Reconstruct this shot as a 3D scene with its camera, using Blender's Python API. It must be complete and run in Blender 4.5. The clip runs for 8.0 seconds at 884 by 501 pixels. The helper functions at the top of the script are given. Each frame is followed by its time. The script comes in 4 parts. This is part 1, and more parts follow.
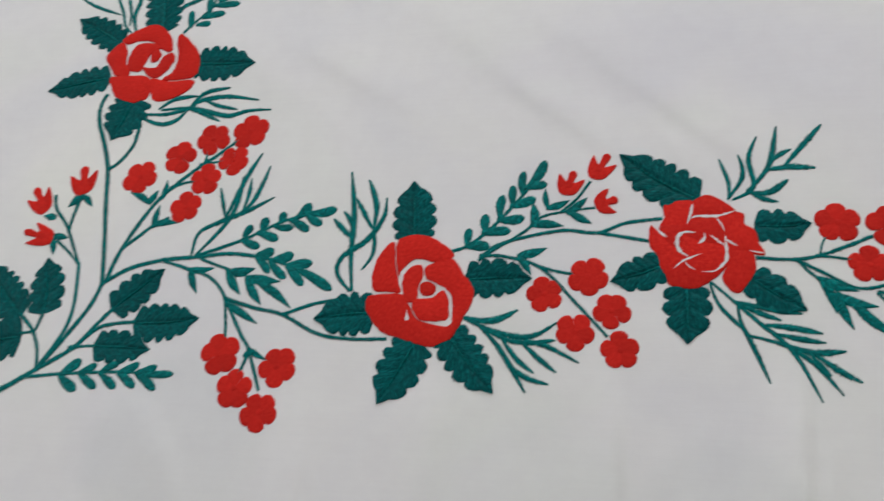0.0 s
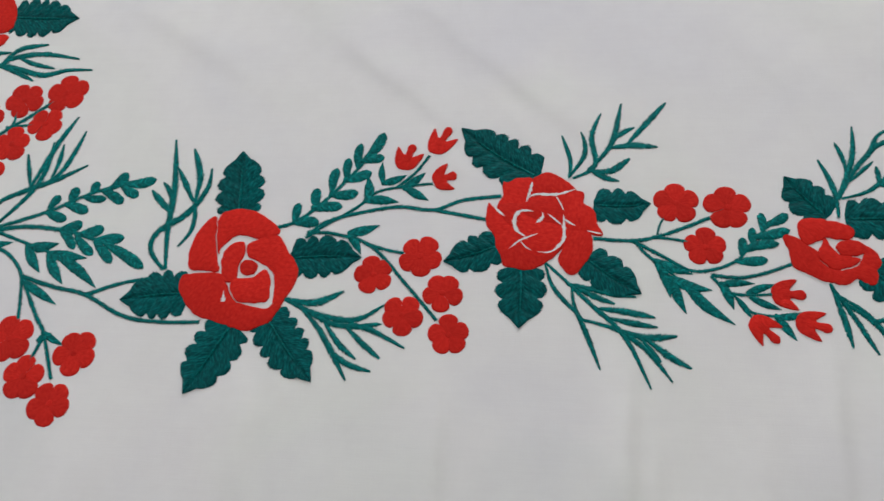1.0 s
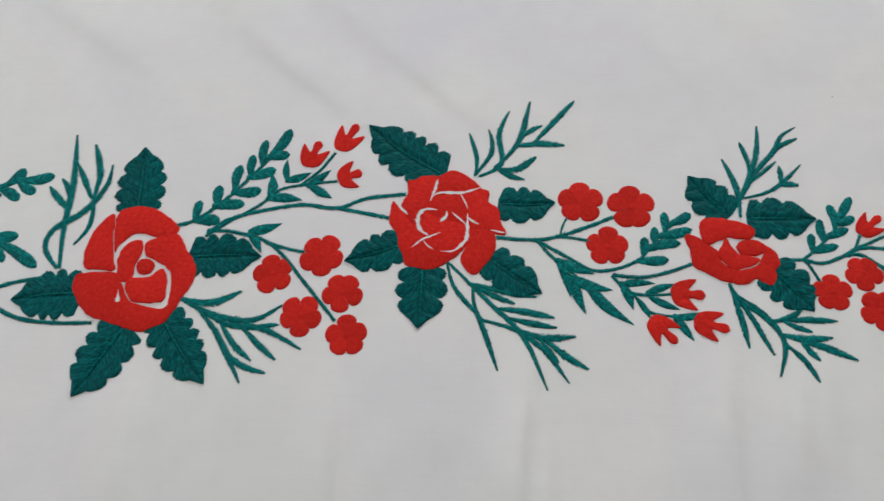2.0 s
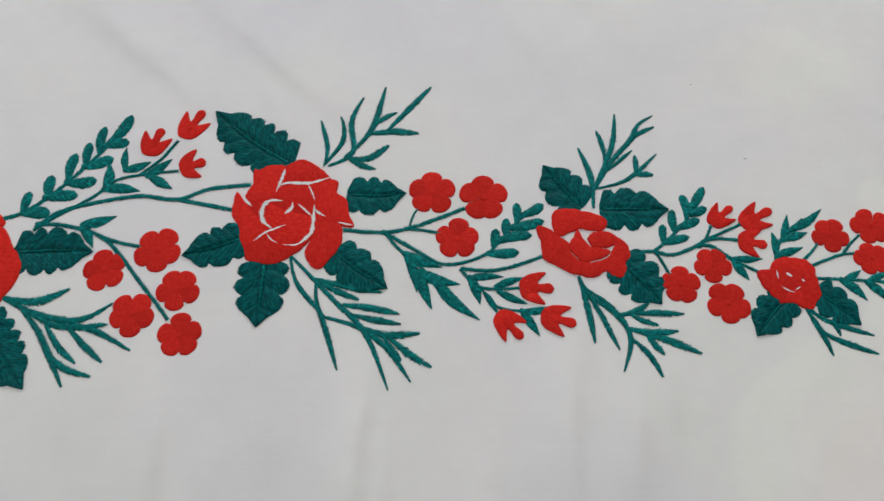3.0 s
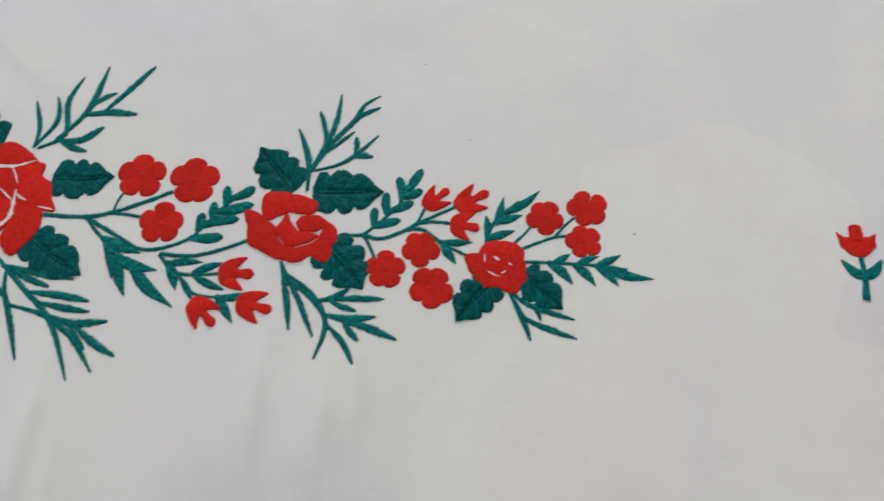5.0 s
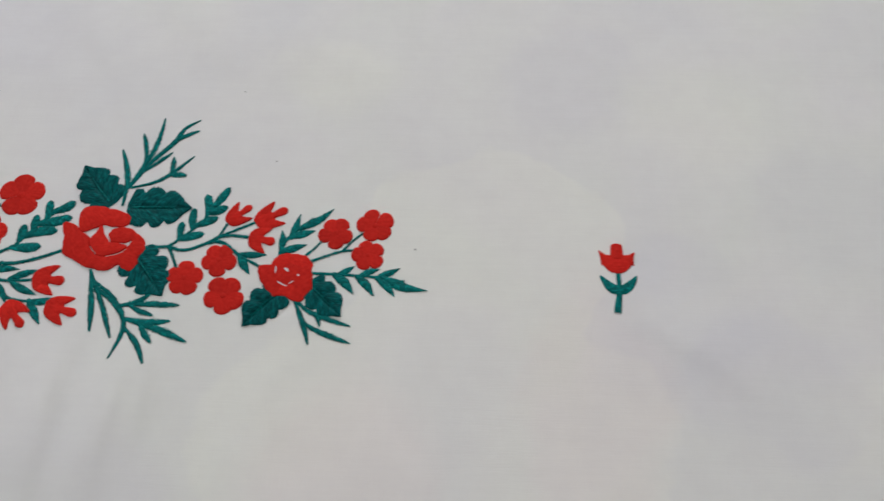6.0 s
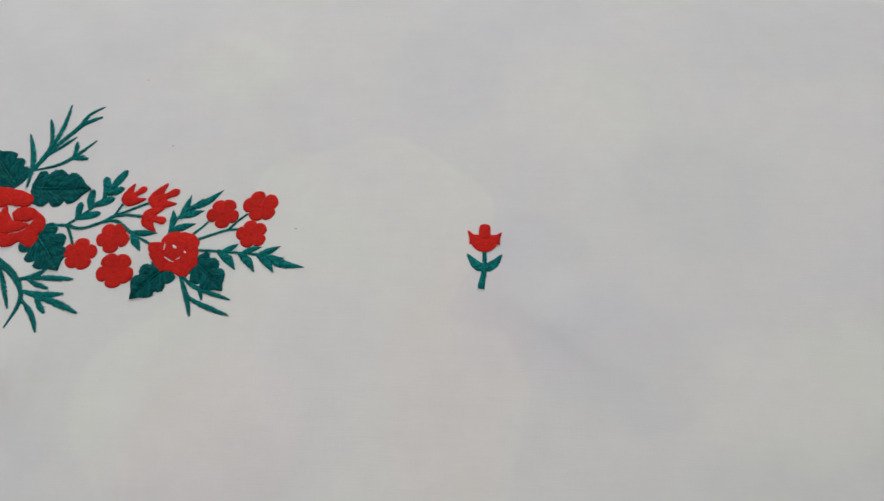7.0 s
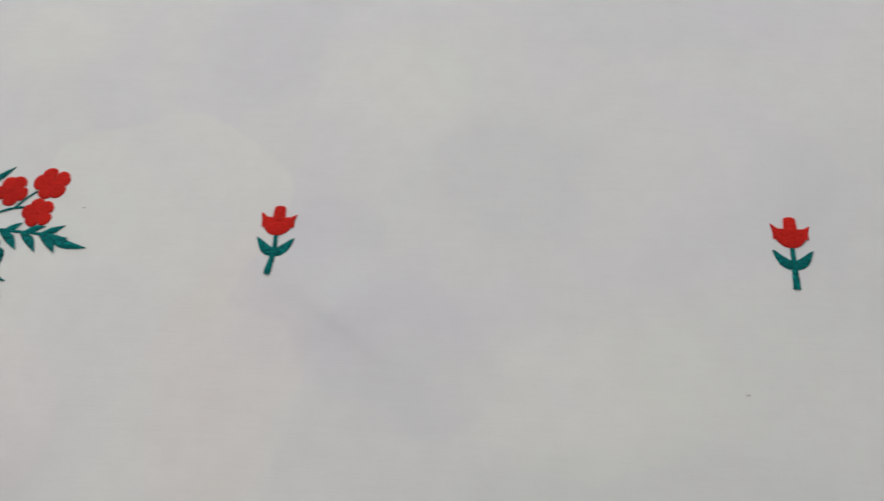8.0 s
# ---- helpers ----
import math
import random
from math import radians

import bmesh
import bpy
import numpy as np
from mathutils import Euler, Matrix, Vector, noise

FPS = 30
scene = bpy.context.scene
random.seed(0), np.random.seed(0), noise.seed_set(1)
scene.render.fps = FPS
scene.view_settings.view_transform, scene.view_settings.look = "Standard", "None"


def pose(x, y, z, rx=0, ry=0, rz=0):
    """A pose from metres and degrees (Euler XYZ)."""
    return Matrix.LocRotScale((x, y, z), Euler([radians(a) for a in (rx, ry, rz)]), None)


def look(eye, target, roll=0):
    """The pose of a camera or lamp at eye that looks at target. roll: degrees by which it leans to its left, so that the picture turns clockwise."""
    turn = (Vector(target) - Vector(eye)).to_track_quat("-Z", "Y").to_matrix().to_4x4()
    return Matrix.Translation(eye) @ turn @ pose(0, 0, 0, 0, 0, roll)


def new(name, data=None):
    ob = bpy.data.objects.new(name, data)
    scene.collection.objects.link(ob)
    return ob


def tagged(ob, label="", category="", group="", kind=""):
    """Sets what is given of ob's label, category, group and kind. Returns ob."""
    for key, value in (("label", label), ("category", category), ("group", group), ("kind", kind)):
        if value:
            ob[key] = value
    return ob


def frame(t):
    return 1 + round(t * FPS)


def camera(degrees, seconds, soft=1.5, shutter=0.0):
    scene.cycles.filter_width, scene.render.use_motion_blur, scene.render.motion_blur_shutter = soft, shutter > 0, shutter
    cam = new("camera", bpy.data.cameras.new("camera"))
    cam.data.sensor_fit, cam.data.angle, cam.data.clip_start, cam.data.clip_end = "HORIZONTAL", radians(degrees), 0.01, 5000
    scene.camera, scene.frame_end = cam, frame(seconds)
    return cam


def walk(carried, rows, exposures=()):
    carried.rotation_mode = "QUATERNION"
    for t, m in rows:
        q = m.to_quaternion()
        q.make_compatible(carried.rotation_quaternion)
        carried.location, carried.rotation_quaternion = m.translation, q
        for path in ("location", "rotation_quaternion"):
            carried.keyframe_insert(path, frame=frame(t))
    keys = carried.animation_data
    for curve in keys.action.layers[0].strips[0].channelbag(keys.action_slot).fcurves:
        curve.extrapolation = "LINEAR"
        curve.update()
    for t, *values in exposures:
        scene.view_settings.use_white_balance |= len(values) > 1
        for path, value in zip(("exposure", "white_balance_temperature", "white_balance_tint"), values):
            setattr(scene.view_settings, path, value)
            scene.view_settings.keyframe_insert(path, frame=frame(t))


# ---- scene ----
cam = camera(62.0, 8.0, soft=1.4, shutter=0.3)
# seconds, eye in metres, then degrees: tilt ahead from straight down, lean, turn
PATH = [
    (0, 0.1315, -0.2577, 0.6000, 23.66, 12.05, 5.01),
    (0.2, 0.1391, -0.2492, 0.5893, 23.79, 10.05, 3.90),
    (0.4, 0.1569, -0.2469, 0.5681, 23.68, 9.61, 3.72),
    (0.5, 0.1668, -0.2454, 0.5614, 23.54, 8.47, 3.37),
    (0.7, 0.1854, -0.2425, 0.5496, 23.42, 7.29, 3.03),
    (1, 0.2006, -0.2510, 0.5348, 23.54, 6.18, 3.56),
    (1.2, 0.2134, -0.2479, 0.5314, 23.00, 5.81, 3.37),
    (2.3, 0.2818, -0.2429, 0.5113, 23.68, 3.30, 2.49),
    (2.5, 0.3025, -0.2397, 0.5057, 22.83, 2.38, 1.93),
    (2.7, 0.3182, -0.2360, 0.5021, 22.69, 1.83, 1.45),
    (3, 0.3358, -0.2275, 0.4951, 22.36, 1.29, 1.18),
    (3.2, 0.3454, -0.2235, 0.4920, 22.21, 1.17, 1.30),
    (3.5, 0.3669, -0.2211, 0.4863, 22.43, 1.26, 0.85),
    (3.7, 0.3839, -0.2197, 0.4833, 22.28, 0.64, 0.20),
    (4, 0.4110, -0.2268, 0.4858, 22.85, 0.99, -0.40),
    (4.2, 0.4345, -0.2385, 0.4872, 23.21, 1.42, -0.12),
    (4.5, 0.4657, -0.2381, 0.4782, 23.04, 1.08, 0.34),
    (4.7, 0.4858, -0.2314, 0.4748, 22.48, 0.62, -0.03),
    (5, 0.5325, -0.2248, 0.4733, 21.93, 0.14, 0.41),
    (5.2, 0.5581, -0.2195, 0.4810, 21.95, -0.27, 0.84),
    (6.3, 0.7385, -0.2542, 0.5389, 23.41, 0.08, 1.59),
    (6.5, 0.7631, -0.2587, 0.5500, 23.35, 0.00, 2.06),
    (6.7, 0.7802, -0.2619, 0.5485, 23.07, 0.42, 2.00),
    (7, 0.8020, -0.2627, 0.5481, 22.41, 0.90, 1.96),
    (7.2, 0.8288, -0.2615, 0.5446, 22.30, 1.60, 2.15),
    (7.5, 0.8756, -0.2586, 0.5355, 22.32, 2.75, 3.23),
    (7.7, 0.9214, -0.2579, 0.5187, 22.50, 2.74, 3.38),
    (8, 0.9837, -0.2504, 0.5000, 22.61, 2.72, 3.82),
]

walk(cam, [(t, pose(x, y, z, rx, ry, rz)) for t, x, y, z, rx, ry, rz in PATH], [(0.0, -0.41), (3.0, -0.37), (5.2, -0.37), (6.3, -0.46), (8.0, -0.45)])

# ---- light ----
world = bpy.data.worlds.new("world")
scene.world = world
world.use_nodes = True
sky = world.node_tree.nodes.new("ShaderNodeTexSky")
sky.sky_type, sky.sun_disc, sky.sun_elevation, sky.sun_rotation = "NISHITA", False, radians(40), radians(-50)
world.node_tree.links.new(sky.outputs[0], world.node_tree.nodes["Background"].inputs[0])
world.node_tree.nodes["Background"].inputs[1].default_value = 0.1


def added_light(name, at, aim, wide, high, watts, colour):
    data = bpy.data.lights.new(name, "AREA")
    data.shape, data.size, data.size_y, data.energy, data.color = "RECTANGLE", wide, high, watts, colour
    ob = new(name, data)
    ob.matrix_world = look(at, aim)
    return ob


# two added area lamps stand in for daylight; no window is in view
added_light("added_light", (0.6, 2.86, 1.45), (0.6, 0.0, 1.0), 2.3, 1.3, 86, (0.98, 1.0, 1.0))
added_light("added_light", (-2.26, 0.1, 1.45), (0.0, 0.1, 1.0), 1.9, 1.3, 19, (0.98, 1.0, 1.0))


# ---- materials ----
def material(name, build):
    m = bpy.data.materials.new(name)
    m.use_nodes = True
    tree = m.node_tree
    build(tree, tree.nodes["Principled BSDF"])
    return m


def node(tree, kind, **values):
    n = tree.nodes.new(kind)
    for key, value in values.items():
        n.inputs[key].default_value = value
    return n


def ramp(tree, source, stops):
    n = tree.nodes.new("ShaderNodeValToRGB")
    while len(n.color_ramp.elements) < len(stops):
        n.color_ramp.elements.new(0.5)
    for e, (at, c) in zip(n.color_ramp.elements, stops):
        e.position, e.color = at, (*c, 1)
    tree.links.new(source, n.inputs[0])
    return n.outputs[0]


def mixed(tree, kind, fac, a, b):
    n = tree.nodes.new("ShaderNodeMix")
    n.data_type, n.blend_type = "RGBA", kind
    for value, socket in ((fac, n.inputs[0]), (a, n.inputs[6]), (b, n.inputs[7])):
        if hasattr(value, "is_linked"):
            tree.links.new(value, socket)
        else:
            socket.default_value = value
    return n.outputs[2]


def thread(dark, mid, light, gloss, relief_, low=0.36, high=0.66, strand=1.9, shine=0.05):
    """Satin stitches: the mesh's UV runs in millimetres across (x) and along (y) the thread."""

    def build(tree, bsdf):
        uv = tree.nodes.new("ShaderNodeUVMap")
        uv.uv_map = "stitch"
        fine = tree.nodes.new("ShaderNodeMapping")
        fine.inputs["Scale"].default_value = (strand, 0.12, 1)
        broad = tree.nodes.new("ShaderNodeMapping")
        broad.inputs["Scale"].default_value = (0.42, 0.30, 1)
        tree.links.new(uv.outputs[0], fine.inputs[0])
        tree.links.new(uv.outputs[0], broad.inputs[0])
        strands = node(tree, "ShaderNodeTexNoise", Scale=1.0, Detail=3.0, Roughness=0.65)
        tufts = node(tree, "ShaderNodeTexNoise", Scale=1.0, Detail=2.0, Roughness=0.5)
        tree.links.new(fine.outputs[0], strands.inputs["Vector"])
        tree.links.new(broad.outputs[0], tufts.inputs["Vector"])
        each = tree.nodes.new("ShaderNodeObjectInfo")
        sum_ = tree.nodes.new("ShaderNodeMath")
        sum_.operation = "MULTIPLY_ADD"
        tree.links.new(strands.outputs[0], sum_.inputs[0])
        sum_.inputs[1].default_value = 0.55
        half = tree.nodes.new("ShaderNodeMath")
        half.operation = "MULTIPLY"
        tree.links.new(tufts.outputs[0], half.inputs[0])
        half.inputs[1].default_value = 0.45
        tree.links.new(half.outputs[0], sum_.inputs[2])
        colour = ramp(tree, sum_.outputs[0], [(low, dark), (0.5, mid), (high, light)])
        shift = node(tree, "ShaderNodeHueSaturation")
        span = node(tree, "ShaderNodeMapRange")
        span.inputs["To Min"].default_value, span.inputs["To Max"].default_value = 0.9, 1.1
        tree.links.new(each.outputs["Random"], span.inputs[0])
        tree.links.new(span.outputs[0], shift.inputs["Value"])
        tree.links.new(colour, shift.inputs["Color"])
        tree.links.new(shift.outputs[0], bsdf.inputs["Base Color"])
        bump = node(tree, "ShaderNodeBump", Strength=relief_, Distance=0.0008)
        tree.links.new(sum_.outputs[0], bump.inputs["Height"])
        tree.links.new(bump.outputs[0], bsdf.inputs["Normal"])
        bsdf.inputs["Roughness"].default_value = gloss
        bsdf.inputs["Specular IOR Level"].default_value = shine
        bsdf.inputs["Sheen Weight"].default_value = 0.0

    return build


red_thread = material("red_thread", thread((0.46, 0.013, 0.010), (0.555, 0.018, 0.013), (0.64, 0.03, 0.02), 0.65, 0.45))
white_thread = material("white_thread", thread((0.62, 0.61, 0.61), (0.68, 0.67, 0.67), (0.73, 0.72, 0.72), 0.85, 0.3))
blossom_thread = material("deep_red_thread", thread((0.43, 0.012, 0.009), (0.525, 0.018, 0.013), (0.61, 0.03, 0.02), 0.65, 0.45))
# noise ramp paints the leaves' bright highlights and shaded valleys into their colour
leaf_thread = material("dark_green_thread", thread((0.0008, 0.036, 0.040), (0.0015, 0.074, 0.078), (0.003, 0.180, 0.180), 0.45, 0.8, 0.38, 0.68, 1.1, 0.04))
green_thread = material("green_thread", thread((0.0008, 0.050, 0.051), (0.0014, 0.118, 0.117), (0.004, 0.30, 0.288), 0.5, 1.0, 0.36, 0.64, 0.85))


CREAM, LILAC, ROSY, GREY = (1.042, 1.042, 1.016), (0.968, 0.965, 0.988), (1.012, 0.98, 0.982), (0.96, 0.972, 0.968)
# faint shapes of the print: ellipses that make them up (centre, radii in metres), shade, softness of the edge
PRINT = [
    ([(0.685, -0.175, 0.172, 0.115), (0.725, -0.02, 0.10, 0.085), (0.70, -0.10, 0.10, 0.06)], CREAM, 0.04),
    ([(0.80, -0.14, 0.05, 0.10)], ROSY, 0.3),
    ([(0.62, -0.19, 0.06, 0.07)], ROSY, 0.4),
    ([(0.865, -0.035, 0.03, 0.03)], LILAC, 0.4),
    ([(0.925, -0.12, 0.07, 0.05)], LILAC, 0.2),
    ([(1.05, -0.145, 0.09, 0.045)], CREAM, 0.4),
    ([(0.90, 0.10, 0.06, 0.05)], CREAM, 0.6),
    ([(0.79, 0.14, 0.05, 0.06)], LILAC, 0.3),
    ([(1.00, 0.02, 0.06, 0.05)], LILAC, 0.35),
    ([(1.10, 0.18, 0.10, 0.05)], LILAC, 0.4),
    ([(1.12, -0.22, 0.14, 0.05)], GREY, 0.3),
    ([(0.60, 0.14, 0.05, 0.03)], CREAM, 0.4),
    ([(0.43, -0.24, 0.07, 0.09)], LILAC, 0.3),
    ([(0.07, -0.22, 0.09, 0.08)], GREY, 0.3),
    ([(-0.25, -0.20, 0.08, 0.10)], GREY, 0.2),
    ([(0.22, -0.24, 0.06, 0.09)], GREY, 0.2),
    ([(-0.42, 0.12, 0.10, 0.09)], CREAM, 0.4),
    ([(0.20, 0.20, 0.20, 0.06)], LILAC, 0.5),
    ([(1.30, -0.02, 0.12, 0.10)], GREY, 0.35),
]


def cloth_nodes(tree, bsdf):
    place = tree.nodes.new("ShaderNodeTexCoord").outputs["Object"]
    weave = tree.nodes.new("ShaderNodeMapping")
    weave.inputs["Scale"].default_value = (60, 900, 1)
    weft = tree.nodes.new("ShaderNodeMapping")
    weft.inputs["Scale"].default_value = (900, 60, 1)
    threads = []
    for m in (weave, weft):
        tree.links.new(place, m.inputs[0])
        n = node(tree, "ShaderNodeTexNoise", Scale=1.0, Detail=2.0)
        tree.links.new(m.outputs[0], n.inputs["Vector"])
        threads.append(n.outputs[0])
    slub = tree.nodes.new("ShaderNodeMapping")
    slub.inputs["Scale"].default_value = (16, 300, 1)
    tree.links.new(place, slub.inputs[0])
    slubs = node(tree, "ShaderNodeTexNoise", Scale=1.0, Detail=3.0)
    tree.links.new(slub.outputs[0], slubs.inputs["Vector"])
    blot = node(tree, "ShaderNodeTexNoise", Scale=5.5, Detail=2.5, Roughness=0.45, Distortion=0.6)
    tree.links.new(place, blot.inputs["Vector"])
    tint = ramp(tree, blot.outputs[0], [(0.36, (0.714, 0.700, 0.722)), (0.5, (0.738, 0.722, 0.730)), (0.64, (0.730, 0.725, 0.715))])
    grain = ramp(tree, slubs.outputs[0], [(0.3, (0.986, 0.986, 0.987)), (0.65, (1, 1, 1))])
    # the printed sheet underneath shows faintly through the cotton
    warp = node(tree, "ShaderNodeTexNoise", Scale=13.0, Detail=3.0)
    tree.links.new(place, warp.inputs["Vector"])
    bent = tree.nodes.new("ShaderNodeVectorMath")
    bent.operation = "MULTIPLY_ADD"
    tree.links.new(warp.outputs["Color"], bent.inputs[0])
    bent.inputs[1].default_value = (0.07, 0.07, 0)
    tree.links.new(place, bent.inputs[2])
    for ellipses, shade, edge in PRINT:
        cover = None
        for x, y, rx, ry in ellipses:
            gap = tree.nodes.new("ShaderNodeVectorMath")
            gap.operation = "SUBTRACT"
            tree.links.new(bent.outputs[0], gap.inputs[0])
            gap.inputs[1].default_value = (x + 0.035, y + 0.035, 0)
            scaled = tree.nodes.new("ShaderNodeVectorMath")
            scaled.operation = "MULTIPLY"
            tree.links.new(gap.outputs[0], scaled.inputs[0])
            scaled.inputs[1].default_value = (1 / rx, 1 / ry, 0)
            far = tree.nodes.new("ShaderNodeVectorMath")
            far.operation = "LENGTH"
            tree.links.new(scaled.outputs[0], far.inputs[0])
            inside = node(tree, "ShaderNodeMapRange")
            inside.interpolation_type = "SMOOTHSTEP"
            inside.inputs["From Min"].default_value, inside.inputs["From Max"].default_value = 1 + edge, 1 - edge
            tree.links.new(far.outputs["Value"], inside.inputs[0])
            if cover is None:
                cover = inside.outputs[0]
            else:
                most = tree.nodes.new("ShaderNodeMath")
                most.operation = "MAXIMUM"
                tree.links.new(cover, most.inputs[0])
                tree.links.new(inside.outputs[0], most.inputs[1])
                cover = most.outputs[0]
        tint = mixed(tree, "MULTIPLY", cover, tint, (*shade, 1))
    mottle = node(tree, "ShaderNodeTexNoise", Scale=45.0, Detail=4.0, Roughness=0.6)
    tree.links.new(place, mottle.inputs["Vector"])
    tint = mixed(tree, "MULTIPLY", 1.0, tint, ramp(tree, mottle.outputs[0], [(0.35, (0.975, 0.97, 0.975)), (0.65, (1.0, 1.0, 1.0))]))
    colour = mixed(tree, "MULTIPLY", 1.0, tint, grain)
    tree.links.new(colour, bsdf.inputs["Base Color"])
    add = tree.nodes.new("ShaderNodeMath")
    tree.links.new(threads[0], add.inputs[0])
    tree.links.new(threads[1], add.inputs[1])
    bump = node(tree, "ShaderNodeBump", Strength=0.15, Distance=0.0004)
    tree.links.new(add.outputs[0], bump.inputs["Height"])
    pucker = node(tree, "ShaderNodeTexNoise", Scale=20.0, Detail=1.0, Roughness=0.4)
    tree.links.new(place, pucker.inputs["Vector"])
    soft_bump = node(tree, "ShaderNodeBump", Strength=0.28, Distance=0.004)
    tree.links.new(pucker.outputs[0], soft_bump.inputs["Height"])
    tree.links.new(soft_bump.outputs[0], bump.inputs["Normal"])
    tree.links.new(bump.outputs[0], bsdf.inputs["Normal"])
    bsdf.inputs["Roughness"].default_value = 0.9
    bsdf.inputs["Specular IOR Level"].default_value = 0.15
    bsdf.inputs["Sheen Weight"].default_value = 0.1


cotton = material("white_cotton", cloth_nodes)


def plaster_nodes(tree, bsdf):
    n = node(tree, "ShaderNodeTexNoise", Scale=3.0, Detail=5.0)
    tree.links.new(ramp(tree, n.outputs[0], [(0.3, (0.72, 0.71, 0.69)), (0.7, (0.80, 0.79, 0.77))]), bsdf.inputs["Base Color"])
    bsdf.inputs["Roughness"].default_value = 0.9


def tile_nodes(tree, bsdf):
    n = node(tree, "ShaderNodeTexNoise", Scale=6.0, Detail=6.0)
    tree.links.new(ramp(tree, n.outputs[0], [(0.3, (0.48, 0.46, 0.43)), (0.7, (0.58, 0.56, 0.53))]), bsdf.inputs["Base Color"])
    bsdf.inputs["Roughness"].default_value = 0.5


plaster = material("wall_plaster", plaster_nodes)
floor_tile = material("floor_stone", tile_nodes)


# ---- unseen room, added round the cloth to enclose and bounce the light ----
def box(name, lo, hi, mat, label="", category="", kind="structure"):
    bm = bmesh.new()
    bmesh.ops.create_cube(bm, size=1)
    for v in bm.verts:
        v.co = [a + (b - a) * (c + 0.5) for a, b, c in zip(lo, hi, v.co)]
    me = bpy.data.meshes.new(name)
    bm.to_mesh(me)
    bm.free()
    me.materials.append(mat)
    return tagged(new(name, me), label, category, kind=kind)


box("floor", (-2.4, -2.2, -0.12), (3.4, 3.0, -0.02), floor_tile, "unseen plain pale stone floor added under the cloth", "floor")
box("ceiling", (-2.4, -2.2, 2.6), (3.4, 3.0, 2.7), plaster, "unseen plain white plaster ceiling added to bounce light", "ceiling")
box("wall_south", (-2.4, -2.3, -0.02), (3.4, -2.2, 2.6), plaster, "unseen plain white plaster wall added to bounce light", "wall")
box("wall_east", (3.3, -2.2, -0.02), (3.4, 2.9, 2.6), plaster, "unseen plain white plaster wall added to bounce light", "wall")


def pierced_wall(name, along, at, thick, lo, hi, hole):
    """An unseen added wall with one opening behind a lamp: along 'x' or 'y', in four blocks of one mesh."""
    bm = bmesh.new()
    h0, h1, s0, s1 = hole
    for a0, a1, z0, z1 in ((lo, h0, -0.02, 2.6), (h1, hi, -0.02, 2.6), (h0, h1, -0.02, s0), (h0, h1, s1, 2.6)):
        made = bmesh.ops.create_cube(bm, size=1)["verts"]
        for v in made:
            a, b, z = a0 + (a1 - a0) * (v.co.x + 0.5), at + thick * (v.co.y + 0.5), z0 + (z1 - z0) * (v.co.z + 0.5)
            v.co = (a, b, z) if along == "x" else (b, a, z)
    me = bpy.data.meshes.new(name)
    bm.to_mesh(me)
    bm.free()
    me.materials.append(plaster)
    return tagged(new(name, me), "unseen white plaster wall with an opening, added to shape the light", "wall", kind="structure")


pierced_wall("wall_north", "x", 2.9, 0.1, -2.4, 3.4, (-0.6, 1.8, 0.75, 2.15))
pierced_wall("wall_west", "y", -2.4, 0.1, -2.2, 2.9, (-0.9, 1.1, 0.75, 2.15))


# ---- the cloth ----
def fold(x, y, x0, y0, angle, length, width, height):
    """One soft fold from a place along an angle in degrees, fading at its ends; gentle on one flank, steep on the other."""
    c, s = math.cos(radians(angle)), math.sin(radians(angle))
    u, v = (x - x0) * c + (y - y0) * s, -(x - x0) * s + (y - y0) * c
    v = v + 0.10 * width * np.sin(70 * u + 40 * x0)
    flank = np.where(v > 0, 2.6 * width, width)
    return height * np.exp(-np.abs(u / length) ** 2.4) * np.exp(-((v / flank) ** 2))


FOLDS = [
    # slanting creases above the border
    (-0.13, 0.20, -34, 0.10, 0.013, 0.0020),
    (-0.30, 0.25, -32, 0.12, 0.018, 0.0020),
    (0.010, 0.215, -47, 0.08, 0.018, 0.0022),
    (0.085, 0.139, -41, 0.06, 0.010, 0.0021),
    (0.115, 0.214, -45, 0.07, 0.018, 0.0022),
    (0.200, 0.128, -43, 0.07, 0.010, 0.0022),
    (0.188, 0.098, -60, 0.02, 0.006, 0.0009),
    (0.305, 0.115, -72, 0.06, 0.012, 0.0012),
    (0.300, 0.170, -66, 0.05, 0.014, 0.0013),
    (0.402, 0.147, -59, 0.07, 0.014, 0.0017),
    (0.470, 0.190, -50, 0.08, 0.020, 0.0015),
    (0.60, 0.150, -42, 0.08, 0.020, 0.0013),
    (0.70, 0.05, -38, 0.10, 0.020, 0.0009),
    (0.115, 0.060, -12, 0.03, 0.006, 0.0008),
    # upright creases below the border
    (0.132, -0.185, 91, 0.055, 0.0070, 0.0036),
    (0.266, -0.180, 87, 0.060, 0.0070, 0.0049),
    (0.285, -0.200, 92, 0.050, 0.0080, 0.0029),
    (0.408, -0.160, 87, 0.060, 0.0080, 0.0034),
    (0.452, -0.155, 86, 0.050, 0.0090, 0.0031),
    (0.474, -0.140, 90, 0.040, 0.0080, 0.0023),
    (0.355, -0.190, 90, 0.040, 0.0090, 0.0020),
    (-0.015, -0.175, 101, 0.060, 0.0110, 0.0036),
    (0.055, -0.200, 95, 0.050, 0.0100, 0.0023),
    (-0.270, -0.185, 129, 0.060, 0.0150, 0.0038),
    (-0.130, -0.215, 84, 0.060, 0.0130, 0.0029),
    (0.560, -0.190, 96, 0.060, 0.0110, 0.0022),
    (0.660, -0.185, 118, 0.050, 0.0120, 0.0020),
    (0.88, -0.10, -35, 0.05, 0.012, 0.0018),
]


